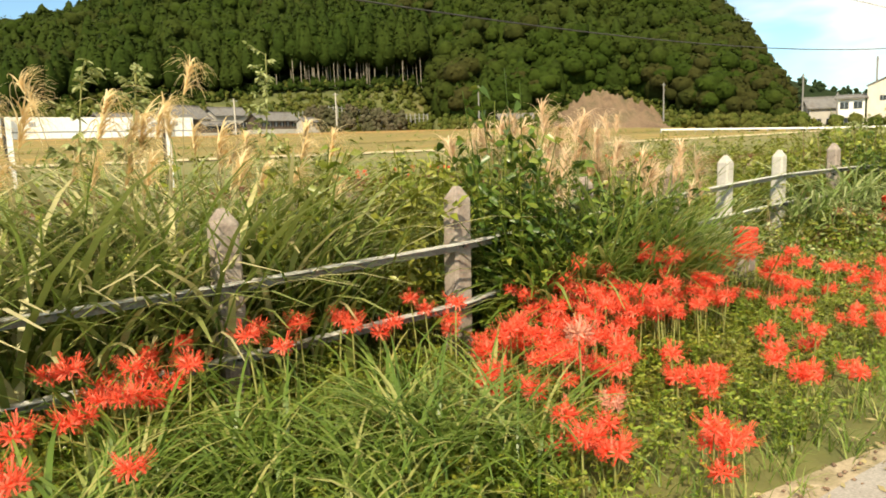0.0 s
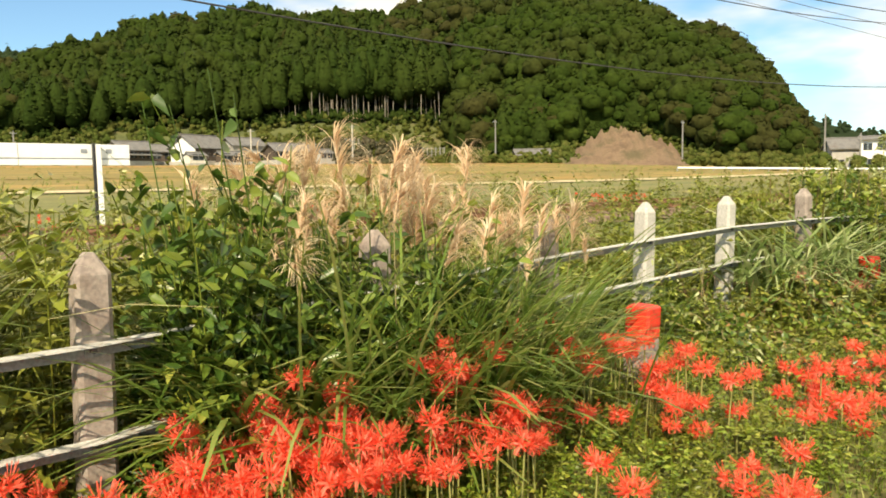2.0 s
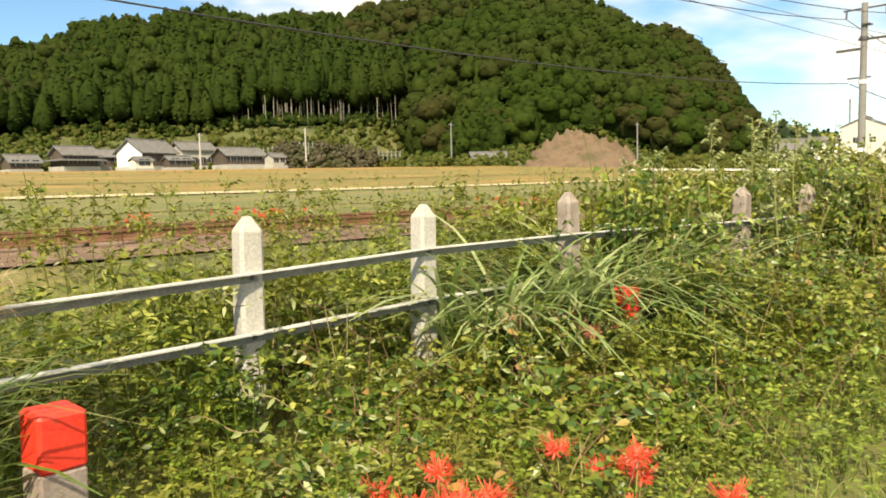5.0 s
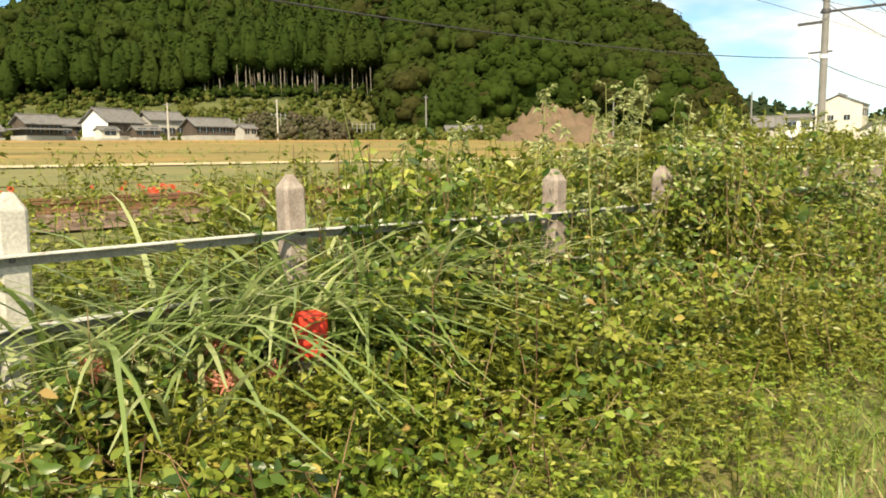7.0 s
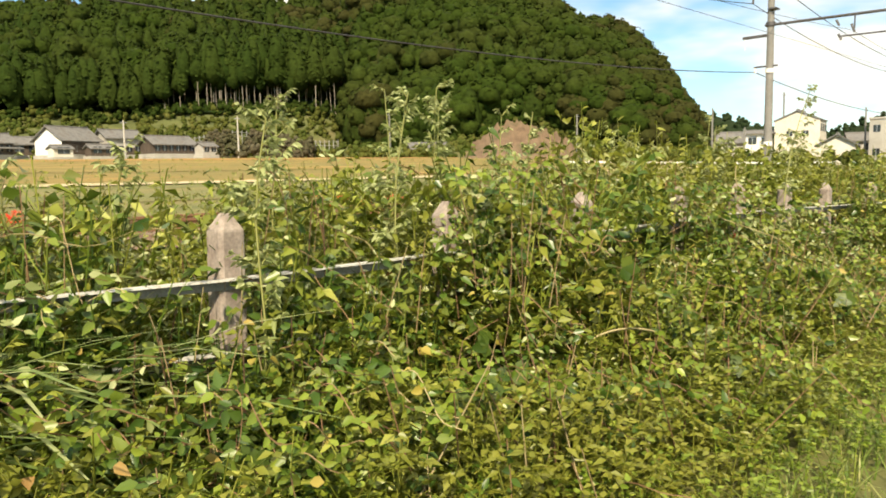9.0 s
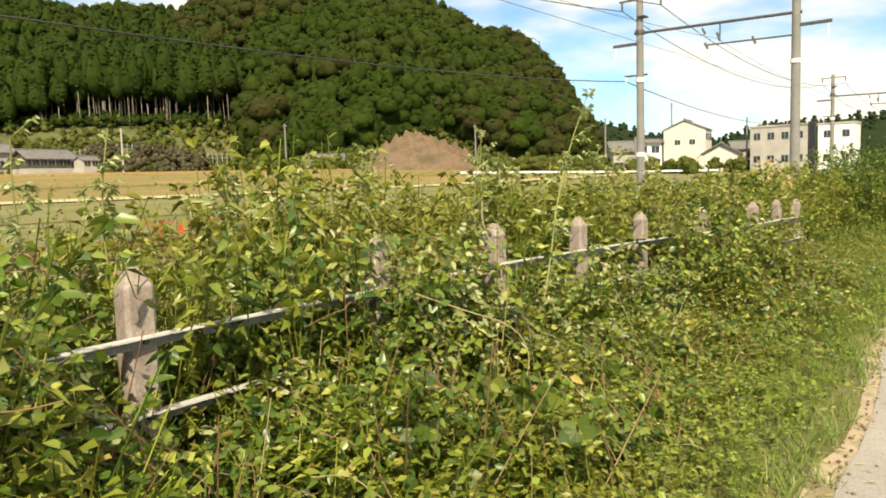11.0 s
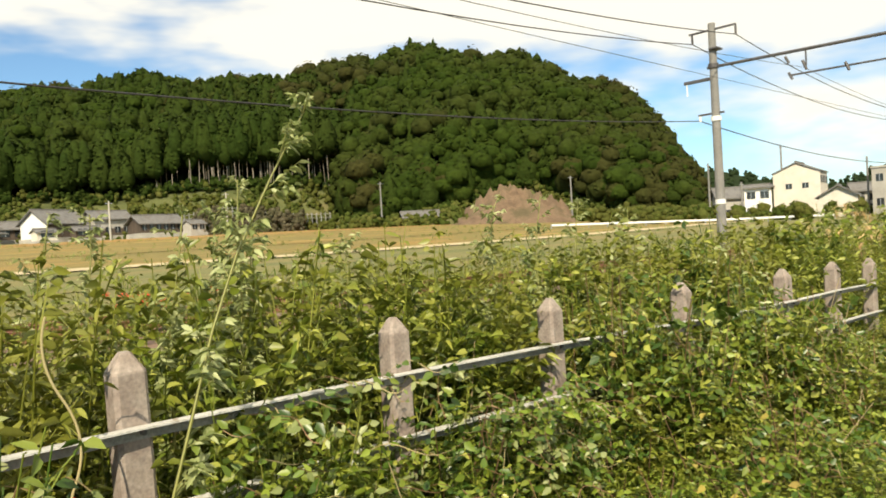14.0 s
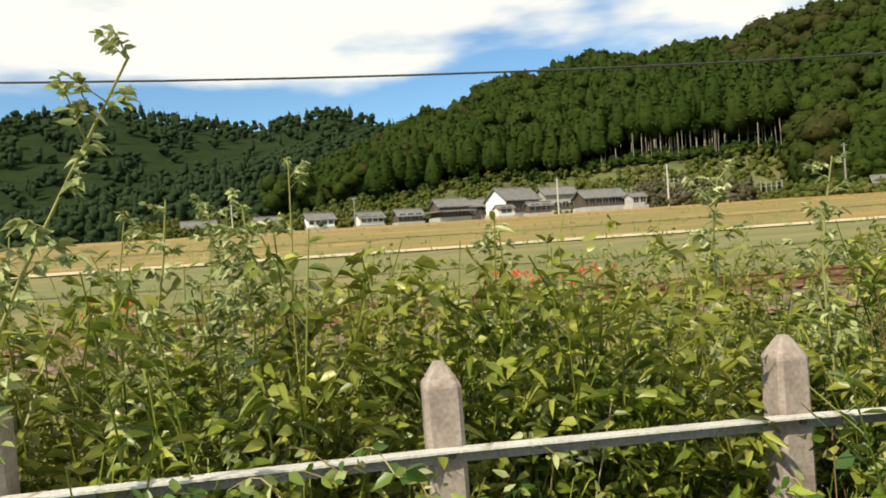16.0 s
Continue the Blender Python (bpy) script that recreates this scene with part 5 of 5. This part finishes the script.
G_REED = [grass_clump(s, 32, 1.3, 0.018, 0.1, M_REED, "tall pale reed grass standing behind the fence", 0.7) for s in (140, 141)]
copies(G_REED, [(random.uniform(-2.2, 1.0), random.uniform(3.55, 4.9)) for _ in range(95)], (1.0, 1.55))
copies(G_LONG, [(random.uniform(-1.2, 0.75), random.uniform(1.5, 2.7)) for _ in range(26)], (0.75, 1.05))
copies(G_BROAD, [(random.gauss(8.9, 0.42), random.gauss(3.52, 0.1)) for _ in range(32)] + [(random.gauss(7.65, 0.2), random.gauss(3.3, 0.15)) for _ in range(3)], (1.25, 1.7))

# pampas grass with plumes


def plume_mesh(seed, n=64, length=0.36):
    """A one-sided drooping plume: fine silky threads along a short spine."""
    r = np.random.default_rng(seed)
    t = np.linspace(0, 1, 6)
    s0 = r.uniform(0, 0.22, n)
    a = r.normal(0, 0.75, n)
    L = length * r.uniform(0.6, 1.1, n)
    out = np.stack([np.cos(a), np.sin(a), 0 * a], 1)
    P = out[:, None, :] * (L[:, None] * 0.6 * t ** 1.2)[..., None]
    P[..., 2] = s0[:, None] + L[:, None] * (0.85 * t - r.uniform(0.4, 1.0, n)[:, None] * t ** 2.2)
    side = np.stack([-np.sin(a), np.cos(a), 0 * a], 1)
    return mesh_np("plume", *strip(P, side, np.broadcast_to(0.0048 * (1.15 - t), (n, 6))))


def pampas(seed, x, y, n, h, material, label, toward, tall=0.9):
    r = np.random.default_rng(seed)
    t = thing("pampas_grass", pose(x, y, 0), label, "pampas grass", "pampas grass")
    tagged(part("foliage", mesh_np("foliage", *blades(seed, 95, h * tall, 0.0105, 0.2, 0.55)), M_BLADE, t), kind="stuff")
    tops = np.stack([r.normal(0, 0.26, n), r.normal(0, 0.2, n), h * r.uniform(0.72, 1.05, n)], 1)
    foot = np.stack([tops[:, 0] * 0.35, tops[:, 1] * 0.35, 0 * tops[:, 0]], 1)
    for k in range(n):
        part("culm", mesh_np("culm", *tube(np.linspace(foot[k], tops[k], 4), 0.005, 0.6)), M_STRAW, t)
    me = [plume_mesh(seed * 5 + k) for k in range(3)]
    for k in range(n):
        p = part("plume", me[k % 3], material, t)
        p.matrix_basis = pose(*tops[k], r.normal(0, 12), r.normal(8, 12), toward + r.normal(0, 28)) @ Matrix.Scale(r.uniform(0.65, 1.1), 4)
    return t


for k, (x, y) in enumerate(((-1.0, 3.75), (-0.3, 3.8), (0.35, 3.75), (0.9, 3.8))):
    pampas(230 + k, x, y, 2, 1.45, M_PLUME, "pampas grass with golden plumes behind the fence", 0, 1.25)
pampas(201, 0.05, 4.15, 9, 1.75, M_PLUME, "pampas grass with golden plumes behind the fence", 0, 1.15)
pampas(202, 0.75, 4.25, 6, 1.6, M_PLUME, "pampas grass with golden plumes behind the fence", 0, 1.15)
pampas(203, -0.6, 4.1, 9, 1.6, M_PLUME, "pampas grass with golden plumes behind the fence", 0, 1.15)
pampas(211, 3.4, 3.7, 8, 1.42, M_PLUME_PINK, "pampas grass with pinkish brown plumes at the fence", 0)
pampas(212, 3.7, 3.6, 9, 1.3, M_PLUME_PINK, "pampas grass with pinkish brown plumes at the fence", 0)
for k, (x, y) in enumerate(((2.55, 3.05), (2.95, 3.0), (3.35, 3.05), (3.75, 3.1))):
    pampas(220 + k, x, y, 2, 1.25, M_PLUME_PINK, "pampas grass with pinkish brown plumes at the fence", 0, 1.4)
pampas(209, 3.0, 3.95, 8, 1.45, M_PLUME_PINK, "pampas grass with pinkish brown plumes at the fence", 0)
pampas(204, 3.1, 4.0, 9, 1.5, M_PLUME_PINK, "pampas grass with pinkish brown plumes at the fence", 180)
pampas(205, 3.8, 3.95, 9, 1.45, M_PLUME_PINK, "pampas grass with pinkish brown plumes at the fence", 0)
pampas(206, 4.35, 3.4, 8, 1.15, M_PLUME_PINK, "pampas grass with pinkish brown plumes at the fence", 0)
pampas(207, 27.5, 4.3, 8, 1.5, M_PLUME, "dry pampas grass beside the lane", 0)
pampas(208, 29.5, 4.6, 8, 1.6, M_PLUME, "dry pampas grass beside the lane", 180)

# red spider lilies


def lily(seed, h, faded=False):
    r = np.random.default_rng(seed)
    t = thing("spider_lily", pose(0, 0, -50), "withered pinkish spider lily on a bare stem" if faded else "red spider lily in full bloom on a bare stem", "flower", "spider lilies")
    bend = r.normal(0, 0.03, 2)
    k = np.linspace(0, 1, 4)
    pts = np.stack([bend[0] * k, bend[1] * k, h * k], 1)
    part("stem", mesh_np("stem", *tube(pts, 0.006, 0.8)), M_STEM, t, "smooth yellow-green stem")
    top = pts[-1]
    H = Heap()
    u = np.linspace(0, 1, 4)
    nf = 8
    u = np.linspace(0, 1, 5)
    for i in range(nf):
        a = 6.283 * i / nf + r.normal(0, 0.2)
        ax = unit(np.array((math.cos(a), math.sin(a), r.uniform(-0.12, 0.4))))
        c = top + ax * 0.026
        e1 = unit(np.cross(ax, np.array((0, 0, 1.0))))
        e2 = np.cross(ax, e1)
        b = np.arange(6) * 1.047 + r.uniform(0, 1) + r.normal(0, 0.12, 6)
        e = np.cos(b)[:, None] * e1 + np.sin(b)[:, None] * e2
        k1 = r.uniform(0.85, 1.2, (6, 1))
        rad, axi = 0.038 * np.sin(u * 2.3) * k1, (0.060 * u - 0.066 * u ** 2.4) * k1
        P = c + e[:, None, :] * rad[..., None] + ax * axi[..., None]
        H.put(*strip(P, np.cross(e, ax), np.broadcast_to(0.004 * np.sqrt(1.04 - u), (6, 5))))
        d = unit(ax + r.normal(0, 0.2, (6, 3)))
        P = c + d[:, None, :] * (0.062 * u)[None, :, None]
        P[..., 2] += 0.022 * u ** 2
        H.put(*strip(P, unit(np.cross(d, np.array((0, 0, 1.0)))), np.broadcast_to(0.0011 + 0.0006 * (u > 0.9), (6, 5))))
    part("flower_head", H.mesh("flower_head"), M_PETAL_FADED if faded else M_PETAL, t, "faded pink curled petals" if faded else "coral red curled petals with long stamens")
    return t


STEM_H = (0.2, 0.27, 0.34, 0.42, 0.5, 0.58, 0.66)
LILIES = [lily(300 + k, h) for k, h in enumerate(STEM_H)]
LILIES_OLD = [lily(320 + k, 0.42 + 0.08 * k, True) for k in range(2)]
# clumps of lilies: place, height of the heads, number, spread
CLUMPS = [(-1.15, 2.3, 0.5, 8, 0.14), (-0.75, 2.8, 0.5, 9, 0.14), (-0.35, 2.85, 0.55, 9, 0.18), (0.3, 2.95, 0.6, 6, 0.18), (0.95, 2.95, 0.6, 6, 0.18), (0.75, 1.45, 0.32, 8, 0.12), (1.1, 1.05, 0.3, 6, 0.1), (1.1, 2.05, 0.34, 13, 0.16), (1.4, 2.55, 0.38, 13, 0.16),
          (1.5, 2.05, 0.36, 17, 0.16), (1.75, 1.55, 0.34, 8, 0.13), (1.9, 2.75, 0.47, 12, 0.13), (1.8, 2.4, 0.4, 16, 0.15), (2.05, 1.25, 0.3, 4, 0.12)]
CLUMPS += [(2.2, 2.3, 0.48, 30, 0.17), (2.25, 2.75, 0.54, 10, 0.14), (2.35, 1.15, 0.3, 3, 0.1), (2.8, 2.15, 0.42, 8, 0.12), (2.85, 1.5, 0.3, 5, 0.12), (3.0, 2.35, 0.5, 8, 0.12), (2.95, 2.95, 0.66, 6, 0.14), (3.35, 2.88, 0.66, 9, 0.14), (2.95, 2.45, 0.66, 6, 0.12),
           (3.9, 2.85, 0.57, 6, 0.12), (4.3, 2.75, 0.47, 6, 0.12), (4.15, 2.55, 0.44, 6, 0.14), (4.3, 2.3, 0.38, 9, 0.15), (4.1, 2.1, 0.32, 7, 0.12)]
CLUMPS += [(3.7, 2.4, 0.27, 6, 0.15), (3.5, 1.4, 0.3, 8, 0.18), (5.0, 1.85, 0.27, 9, 0.16), (5.7, 2.1, 0.24, 8, 0.16), (5.85, 1.9, 0.26, 6, 0.14), (5.45, 1.42, 0.3, 9, 0.15), (6.6, 1.8, 0.24, 5, 0.15), (4.6, 1.7, 0.3, 6, 0.15), (6.1, 1.5, 0.26, 5, 0.2)]
for x, y, z, n, spread in CLUMPS:
    for _ in range(n):
        k = min(range(len(STEM_H)), key=lambda i: abs(STEM_H[i] - z - random.gauss(0, 0.05)))
        px = random.gauss(x, spread)
        copies(LILIES[k:k + 1], [(px, max(random.gauss(y, spread), float(PATH_EDGE(px)) + 0.15))], (0.9, 1.12))
copies(LILIES_OLD, [(random.gauss(7.9, 0.18), random.gauss(3.0, 0.12)) for _ in range(6)] + [(0.9, 1.5), (1.1, 1.75)] + [(random.gauss(15.3, 0.2), 3.85) for _ in range(3)], (0.9, 1.25))
copies(LILIES[5:], [(14.95, 3.5), (15.5, 3.6), (15.62, 3.55)], (1.1, 1.2))
for ob in (*LILIES, *LILIES_OLD, *G_LONG, *G_BROAD, *G_REED):
    for o in (*ob.children_recursive, ob):
        bpy.data.objects.remove(o)
# far strips of the same flowers along the field edge
H = Heap()
d = rng.normal(0, 1, (26, 3))
V, F = leaves(np.zeros((26, 3)), d + np.array((0, 0, 0.5)), 0.16, 0.014, 0.1)
for x0, x1, n in ((3.4, 4.2, 4), (9.6, 10.6, 5), (12.7, 14.5, 12), (21.2, 22.4, 8), (23.2, 24.0, 7)):
    c = rng.uniform(x0, x1, max(2, n // 8))
    x = rng.choice(c, n * 3) + rng.normal(0, 0.38, n * 3)
    y = 17.3 + rng.normal(0, 0.4, n * 3)
    H.put(*scatter(V, F, np.stack([x, y, ground_z(x, y) + rng.uniform(0.35, 0.65, n * 3)], 1), rng.uniform(0.4, 0.7, n * 3), rng.uniform(0, 6, n * 3)))
tagged(part("far_spider_lilies", H.mesh("far_spider_lilies"), M_PETAL), "strips of red spider lilies along a field edge", "flowers", "", "stuff")

# broad vine leaves


def facing_leaves(base, d, normal, length, width, fold=0.12, sag=0.12):
    """Oval pointed leaves that show their upper side along the given normals."""
    n = len(base)
    normal = unit(normal)
    d = unit(d - normal * np.sum(d * normal, 1, keepdims=True))
    side = np.cross(normal, d)
    L, W = np.broadcast_to(length, (n,))[:, None], np.broadcast_to(width, (n,))[:, None]
    pts = [base]
    for t, w in ((0.28, 1.0), (0.66, 0.72)):
        mid = base + d * L * t - normal * L * sag * t * t
        pts += [mid + side * W * w + normal * W * fold, mid - side * W * w + normal * W * fold]
    pts.append(base + d * L - normal * L * sag)
    V = np.stack(pts, 1).reshape(-1, 3)
    b = (np.arange(n) * 6)[:, None]
    return V, np.concatenate([b + np.array([q]) for q in ((0, 3, 1), (0, 5, 3), (0, 2, 4), (0, 4, 5))])


def creepers(name, n, xr, yr, top, size, material, label, leaves_each=15, wide=0.3, lobed=False):
    """Vines that trail over the weeds: a bent stem each, with leaves on both sides."""
    H, S = Heap(), Heap()
    x0, y0 = rng.uniform(*xr, n), rng.uniform(*yr, n)
    keep = rng.uniform(0, 1, n) < np.clip(2.6 * lumps(x0 + 3.1 * wide, y0, 1.9) - 0.75, 0.06, 1)
    x0, y0 = x0[keep], y0[keep]
    n = len(x0)
    head = rng.uniform(0, 6.28, n)
    bend = rng.normal(0, 1.3, n)
    reach = rng.uniform(0.3, 0.75, n)
    t = np.linspace(0, 1, leaves_each)
    ang = head[:, None] + bend[:, None] * t
    step = reach[:, None] / leaves_each
    x, y = x0[:, None] + np.cumsum(np.cos(ang) * step, 1), y0[:, None] + np.cumsum(np.sin(ang) * step, 1) * 0.7
    z = np.maximum(top(x.ravel(), y.ravel()).reshape(x.shape) * rng.uniform(0.45, 1.08, (n, 1)) + 0.03 * np.sin(t * 9 + head[:, None]) + 0.02, 0.03)
    P = np.stack([x, y, z], -1)
    S.put(*strip(P, np.broadcast_to(np.array((0.5, -0.4, 0.75)), (n, 3)), np.full((n, leaves_each), 0.0022)))
    B = P.reshape(-1, 3)
    m = len(B)
    a = ang.ravel() + np.where(np.arange(m) % 2, 1, -1) * rng.uniform(0.5, 1.5, m)
    d = np.stack([np.cos(a), np.sin(a), rng.normal(-0.15, 0.35, m)], 1)
    nrm = np.stack([rng.normal(0, 0.6, m), rng.normal(-0.45, 0.55, m), rng.uniform(-0.1, 1.0, m)], 1)
    L = size * rng.uniform(0.55, 1.25, m)
    if lobed:
        nrm = unit(nrm)
        for turn, k in ((-1.0, 0.8), (0, 1.0), (1.0, 0.8)):
            dt = d * math.cos(turn) + np.cross(nrm, d) * math.sin(turn)
            H.put(*facing_leaves(B, dt, nrm, L * k, L * wide * k))
    else:
        H.put(*facing_leaves(B, d, nrm, L, L * wide))
    tagged(part(name, H.mesh(name), material), label, "vine", "", "stuff")
    tagged(part("vine_stems", S.mesh("vine_stems"), M_BROWNSTEM), "thin brown stems of creeping vines", "vine stems", "", "stuff")


slope_top = lambda x, y: np.minimum(front_h(x, np.minimum(y, fence_y(x))), 1.45)
for x0 in np.arange(5.6, 23.5, 3.0):
    creepers("creeping_vine", 210, (x0, x0 + 3), (1.9, 3.25), slope_top, 0.06, M_DARKLEAF, "small-leaved green vine trailing over the weeds", 14, 0.26)
    creepers("creeping_vine", 110, (x0, x0 + 3), (1.5, 3.1), slope_top, 0.05, M_GROUNDLEAF, "bright green vine creeping over low weeds", 14, 0.3)
    creepers("creeping_vine", 80, (x0, x0 + 3), (2.6, 3.9), lambda x, y: np.minimum(np.interp(x, BACK_X, BACK_H), slope_top(x, y) * 1.12), 0.055, M_PALELEAF, "pale leaved vine climbing through the thicket", 12, 0.2)
for x0, x1, top in ((9.4, 10.0, 1.2), (12.0, 13.2, 1.38), (14.75, 15.5, 1.25), (17.1, 17.8, 1.05), (18.6, 19.0, 0.75)):
    for mat, size, k in ((M_DARKLEAF, 0.062, 46), (M_GROUNDLEAF, 0.055, 26), (M_PALELEAF, 0.055, 26)):
        creepers("fence_vine", round(k * (x1 - x0) / 0.6), (x0, x1), (3.0, 3.24), lambda x, y: np.full_like(x, top), size, mat, "leafy vine climbing over the fence bars and a post", 12, 0.27)
creepers("broad_leaved_vine", 34, (13.4, 17.4), (1.8, 3.2), slope_top, 0.10, M_KUDZU, "broad lobed vine leaves over the weeds", 7, 0.4, True)
creepers("broad_leaved_vine", 34, (19.8, 22.4), (3.0, 4.2), lambda x, y: 1.0 + 0.3 * lumps(x, y), 0.10, M_KUDZU, "broad lobed vine leaves hanging over the fence", 7, 0.4, True)
creepers("broad_leaved_vine", 100, (31.5, 37), (2.6, 5.0), lambda x, y: 0.6 + 1.3 * lumps(x, y), 0.14, M_KUDZU, "large vine leaves on a bush by the lane", 8, 0.4, True)
creepers("broad_leaved_vine", 14, (9.8, 13.4), (2.2, 3.1), slope_top, 0.09, M_KUDZU, "broad lobed vine leaves over the weeds", 7, 0.4, True)
x = rng.uniform(6, 20, 260)
y = rng.uniform(2.0, 3.3, 260)
a = rng.uniform(0, 6.28, 260)
V, F = leaves(np.stack([x, y, front_h(x, y) * rng.uniform(0.6, 1.05, 260) + 0.05], 1), np.stack([np.cos(a), np.sin(a), 0 * a], 1), 0.06 * rng.uniform(0.7, 1.3, 260), 0.02)
tagged(part("yellow_leaves", mesh_np("yellow_leaves", V, F), M_YELLOWLEAF), "scattered yellowed leaves in the thicket", "leaves", "", "stuff")


# dry brown stems in the thicket
n = 700
x = rng.uniform(6, 22, n)
y = PATH_EDGE(x) + 0.7 + (fence_y(x) + 0.9 - PATH_EDGE(x) - 0.7) * rng.uniform(0, 1, n)
top = np.minimum(front_h(x, np.minimum(y, fence_y(x))) * rng.uniform(0.7, 1.2, n) + 0.1, 1.5)
a = np.stack([x, y, top * 0.25], 1)
V, F = stems(a, np.stack([x + rng.normal(0, 0.16, n), y + rng.normal(0, 0.14, n), top], 1), 0.0055)
tagged(part("dry_stems", mesh_np("dry_stems", V, F), M_BROWNSTEM), "dry reddish brown stems among the weeds", "stems", "", "stuff")


def bare_vine(pts, r, label, material=None):
    cu = bpy.data.curves.new("vine", "CURVE")
    cu.dimensions, cu.bevel_depth, cu.bevel_resolution = "3D", r, 1
    sp = cu.splines.new("NURBS")
    sp.points.add(len(pts) - 1)
    for p, q in zip(sp.points, pts):
        p.co = (*q, 1)
    sp.use_endpoint_u, sp.order_u = True, 3
    cu.materials.append(material or M_STRAW)
    return tagged(part("bare_vine", bpy.data.meshes.new_from_object(bpy.data.objects.new("bare_vine", cu)), None), label, "vine", "bare vines")


bare_vine([(15.0, 2.6, 0.05), (15.05, 2.5, 0.4), (15.35, 2.45, 0.6), (15.3, 2.5, 0.85), (15.0, 2.7, 0.98), (14.9, 2.9, 1.06)], 0.0035, "pale bare vine stem twisting up through leaves")
bare_vine([(16.3, 3.3, 0.3), (16.2, 3.25, 0.75), (16.35, 3.3, 1.05), (16.2, 3.4, 1.35), (16.25, 3.4, 1.5)], 0.005, "pale bare vine stem climbing above the fence")
bare_vine([(12.1, 2.3, 0.62), (12.3, 2.25, 0.68), (12.55, 2.2, 0.6)], 0.006, "dry fallen stem lying on the weeds")
for k in range(9):
    x, y = random.uniform(11.5, 18.5), random.uniform(2.4, 3.2)
    z = float(front_h(x, y)) + 0.04
    a = random.uniform(-0.6, 0.6)
    pts = [(x + 0.14 * i * math.cos(a) + random.gauss(0, 0.04), y + 0.05 * i * math.sin(a) + random.gauss(0, 0.03), max(0.1, z + random.gauss(0, 0.05) - 0.03 * abs(i - 2))) for i in range(5)]
    bare_vine(pts, random.uniform(0.0018, 0.003), "dry bare vine stem lying over leaves", M_BROWNSTEM)

# tall single stalks above the weeds


def stalk(seed, x, y, h, lean):
    r = np.random.default_rng(seed)
    t = thing("tall_weed", pose(x, y, float(ground_z(x, y)) - 0.02), "tall pale weed stalk with drooping leaves above the thicket", "weed", "tall weed stalks")
    k = np.linspace(0, 1, 9)
    pts = np.stack([lean[0] * k ** 1.4, lean[1] * k ** 1.4, h * k], 1) + np.stack([0.02 * np.sin(k * 9 + seed), 0.02 * np.cos(k * 8), 0 * k], 1)
    part("stem", mesh_np("stem", *tube(pts, 0.011, 0.4)), M_STEM, t)
    H = Heap()
    for f in np.sort(r.uniform(0.06, 1.0, 34) ** 0.7):
        b0 = np.array([np.interp(f, k, pts[:, j]) for j in range(3)])
        a = r.uniform(0, 6.28)
        tip = b0 + np.array((math.cos(a), math.sin(a), r.uniform(0.2, 1.1))) * r.uniform(0.07, 0.2) * (1.25 - f * 0.6)
        part("branch", mesh_np("branch", *tube(np.linspace(b0, tip, 3), 0.004, 0.6)), M_STEM, t)
        n = 14
        g = r.uniform(0.3, 1.0, n)[:, None]
        aa = a + r.normal(0, 1.1, n)
        d = np.stack([np.cos(aa), np.sin(aa), r.uniform(-0.5, 0.7, n)], 1)
        H.put(*leaves(b0 * (1 - g) + tip * g, d, 0.075 * (1.1 - 0.55 * f) * r.uniform(0.6, 1.3, n), 0.0175 * (1.1 - 0.55 * f) * r.uniform(0.7, 1.2, n), 0.35))
    tagged(part("foliage", H.mesh("foliage"), M_PALELEAF, t), kind="stuff")
    return t


STALKS = [(-0.4, 4.0, 1.95, 0.05, 0.0), (-0.1, 4.2, 2.0, 0.1, 0.0), (0.75, 4.1, 2.1, 0.05, 0), (2.9, 4.1, 1.6, 0.05, 0), (9.9, 4.0, 1.55, 0, 0), (10.4, 4.1, 1.65, 0.1, 0), (10.55, 2.98, 1.75, 0.1, 0), (11.6, 3.3, 1.95, 0.15, 0), (11.3, 4.0, 1.95, 0.05, 0),
          (12.3, 4.0, 2.05, -0.1, 0), (12.6, 4.05, 2.1, 0.15, 0), (13.4, 4.0, 1.92, 0, 0), (13.8, 4.1, 1.98, 0.1, 0), (16.3, 3.1, 2.27, 0.85, -0.05), (16.9, 4.0, 1.95, 0.15, 0), (17.35, 4.0, 1.9, 0, 0), (17.4, 4.3, 2.1, 0.15, 0), (17.2, 4.1, 1.9, 0.1, 0),
          (19.4, 4.1, 1.92, 0.05, 0), (20.0, 4.2, 2.0, 0.1, 0), (20.9, 4.5, 1.95, 0.1, 0), (15.2, 4.3, 1.8, 0.1, 0), (14.6, 4.2, 1.75, 0.1, 0), (18.5, 4.6, 1.7, 0, 0), (16.2, 4.6, 1.85, 0.1, 0), (16.6, 4.9, 1.9, 0.1, 0), (15.9, 5.1, 1.8, 0.1, 0), (17.0, 5.3, 1.95, 0.05, 0), (13.0, 4.4, 2.0, 0.1, 0), (21.6, 4.4, 1.9, 0.1, 0)]
for i, (x, y, h, lx, ly) in enumerate(STALKS):
    stalk(400 + i, x, y, h, (lx, ly))

# ragged grass along the edges of the fields
tv, tf = blades(160, 7, 0.6, 0.02, 0.15, steps=3)
H = Heap()
for y0, n in ((28.8, 260), (46.5, 260), (48.3, 200), (52.4, 240), (72.5, 260), (108.5, 220), (60, 160), (66, 160), (80, 160), (91, 160), (100, 160), (118, 160)):
    x = rng.uniform(-60, 170, n)
    y = y0 + rng.normal(0, 0.5 if n > 180 else 2.2, n)
    H.put(*scatter(tv, tf, np.stack([x, y, ground_z(x, y)], 1), rng.uniform(0.5, 1.4, n), rng.uniform(0, 6, n)))
tagged(part("field_grass", H.mesh("field_grass"), M_BLADE), "ragged grass along the edges of the fields", "grass", "", "stuff")
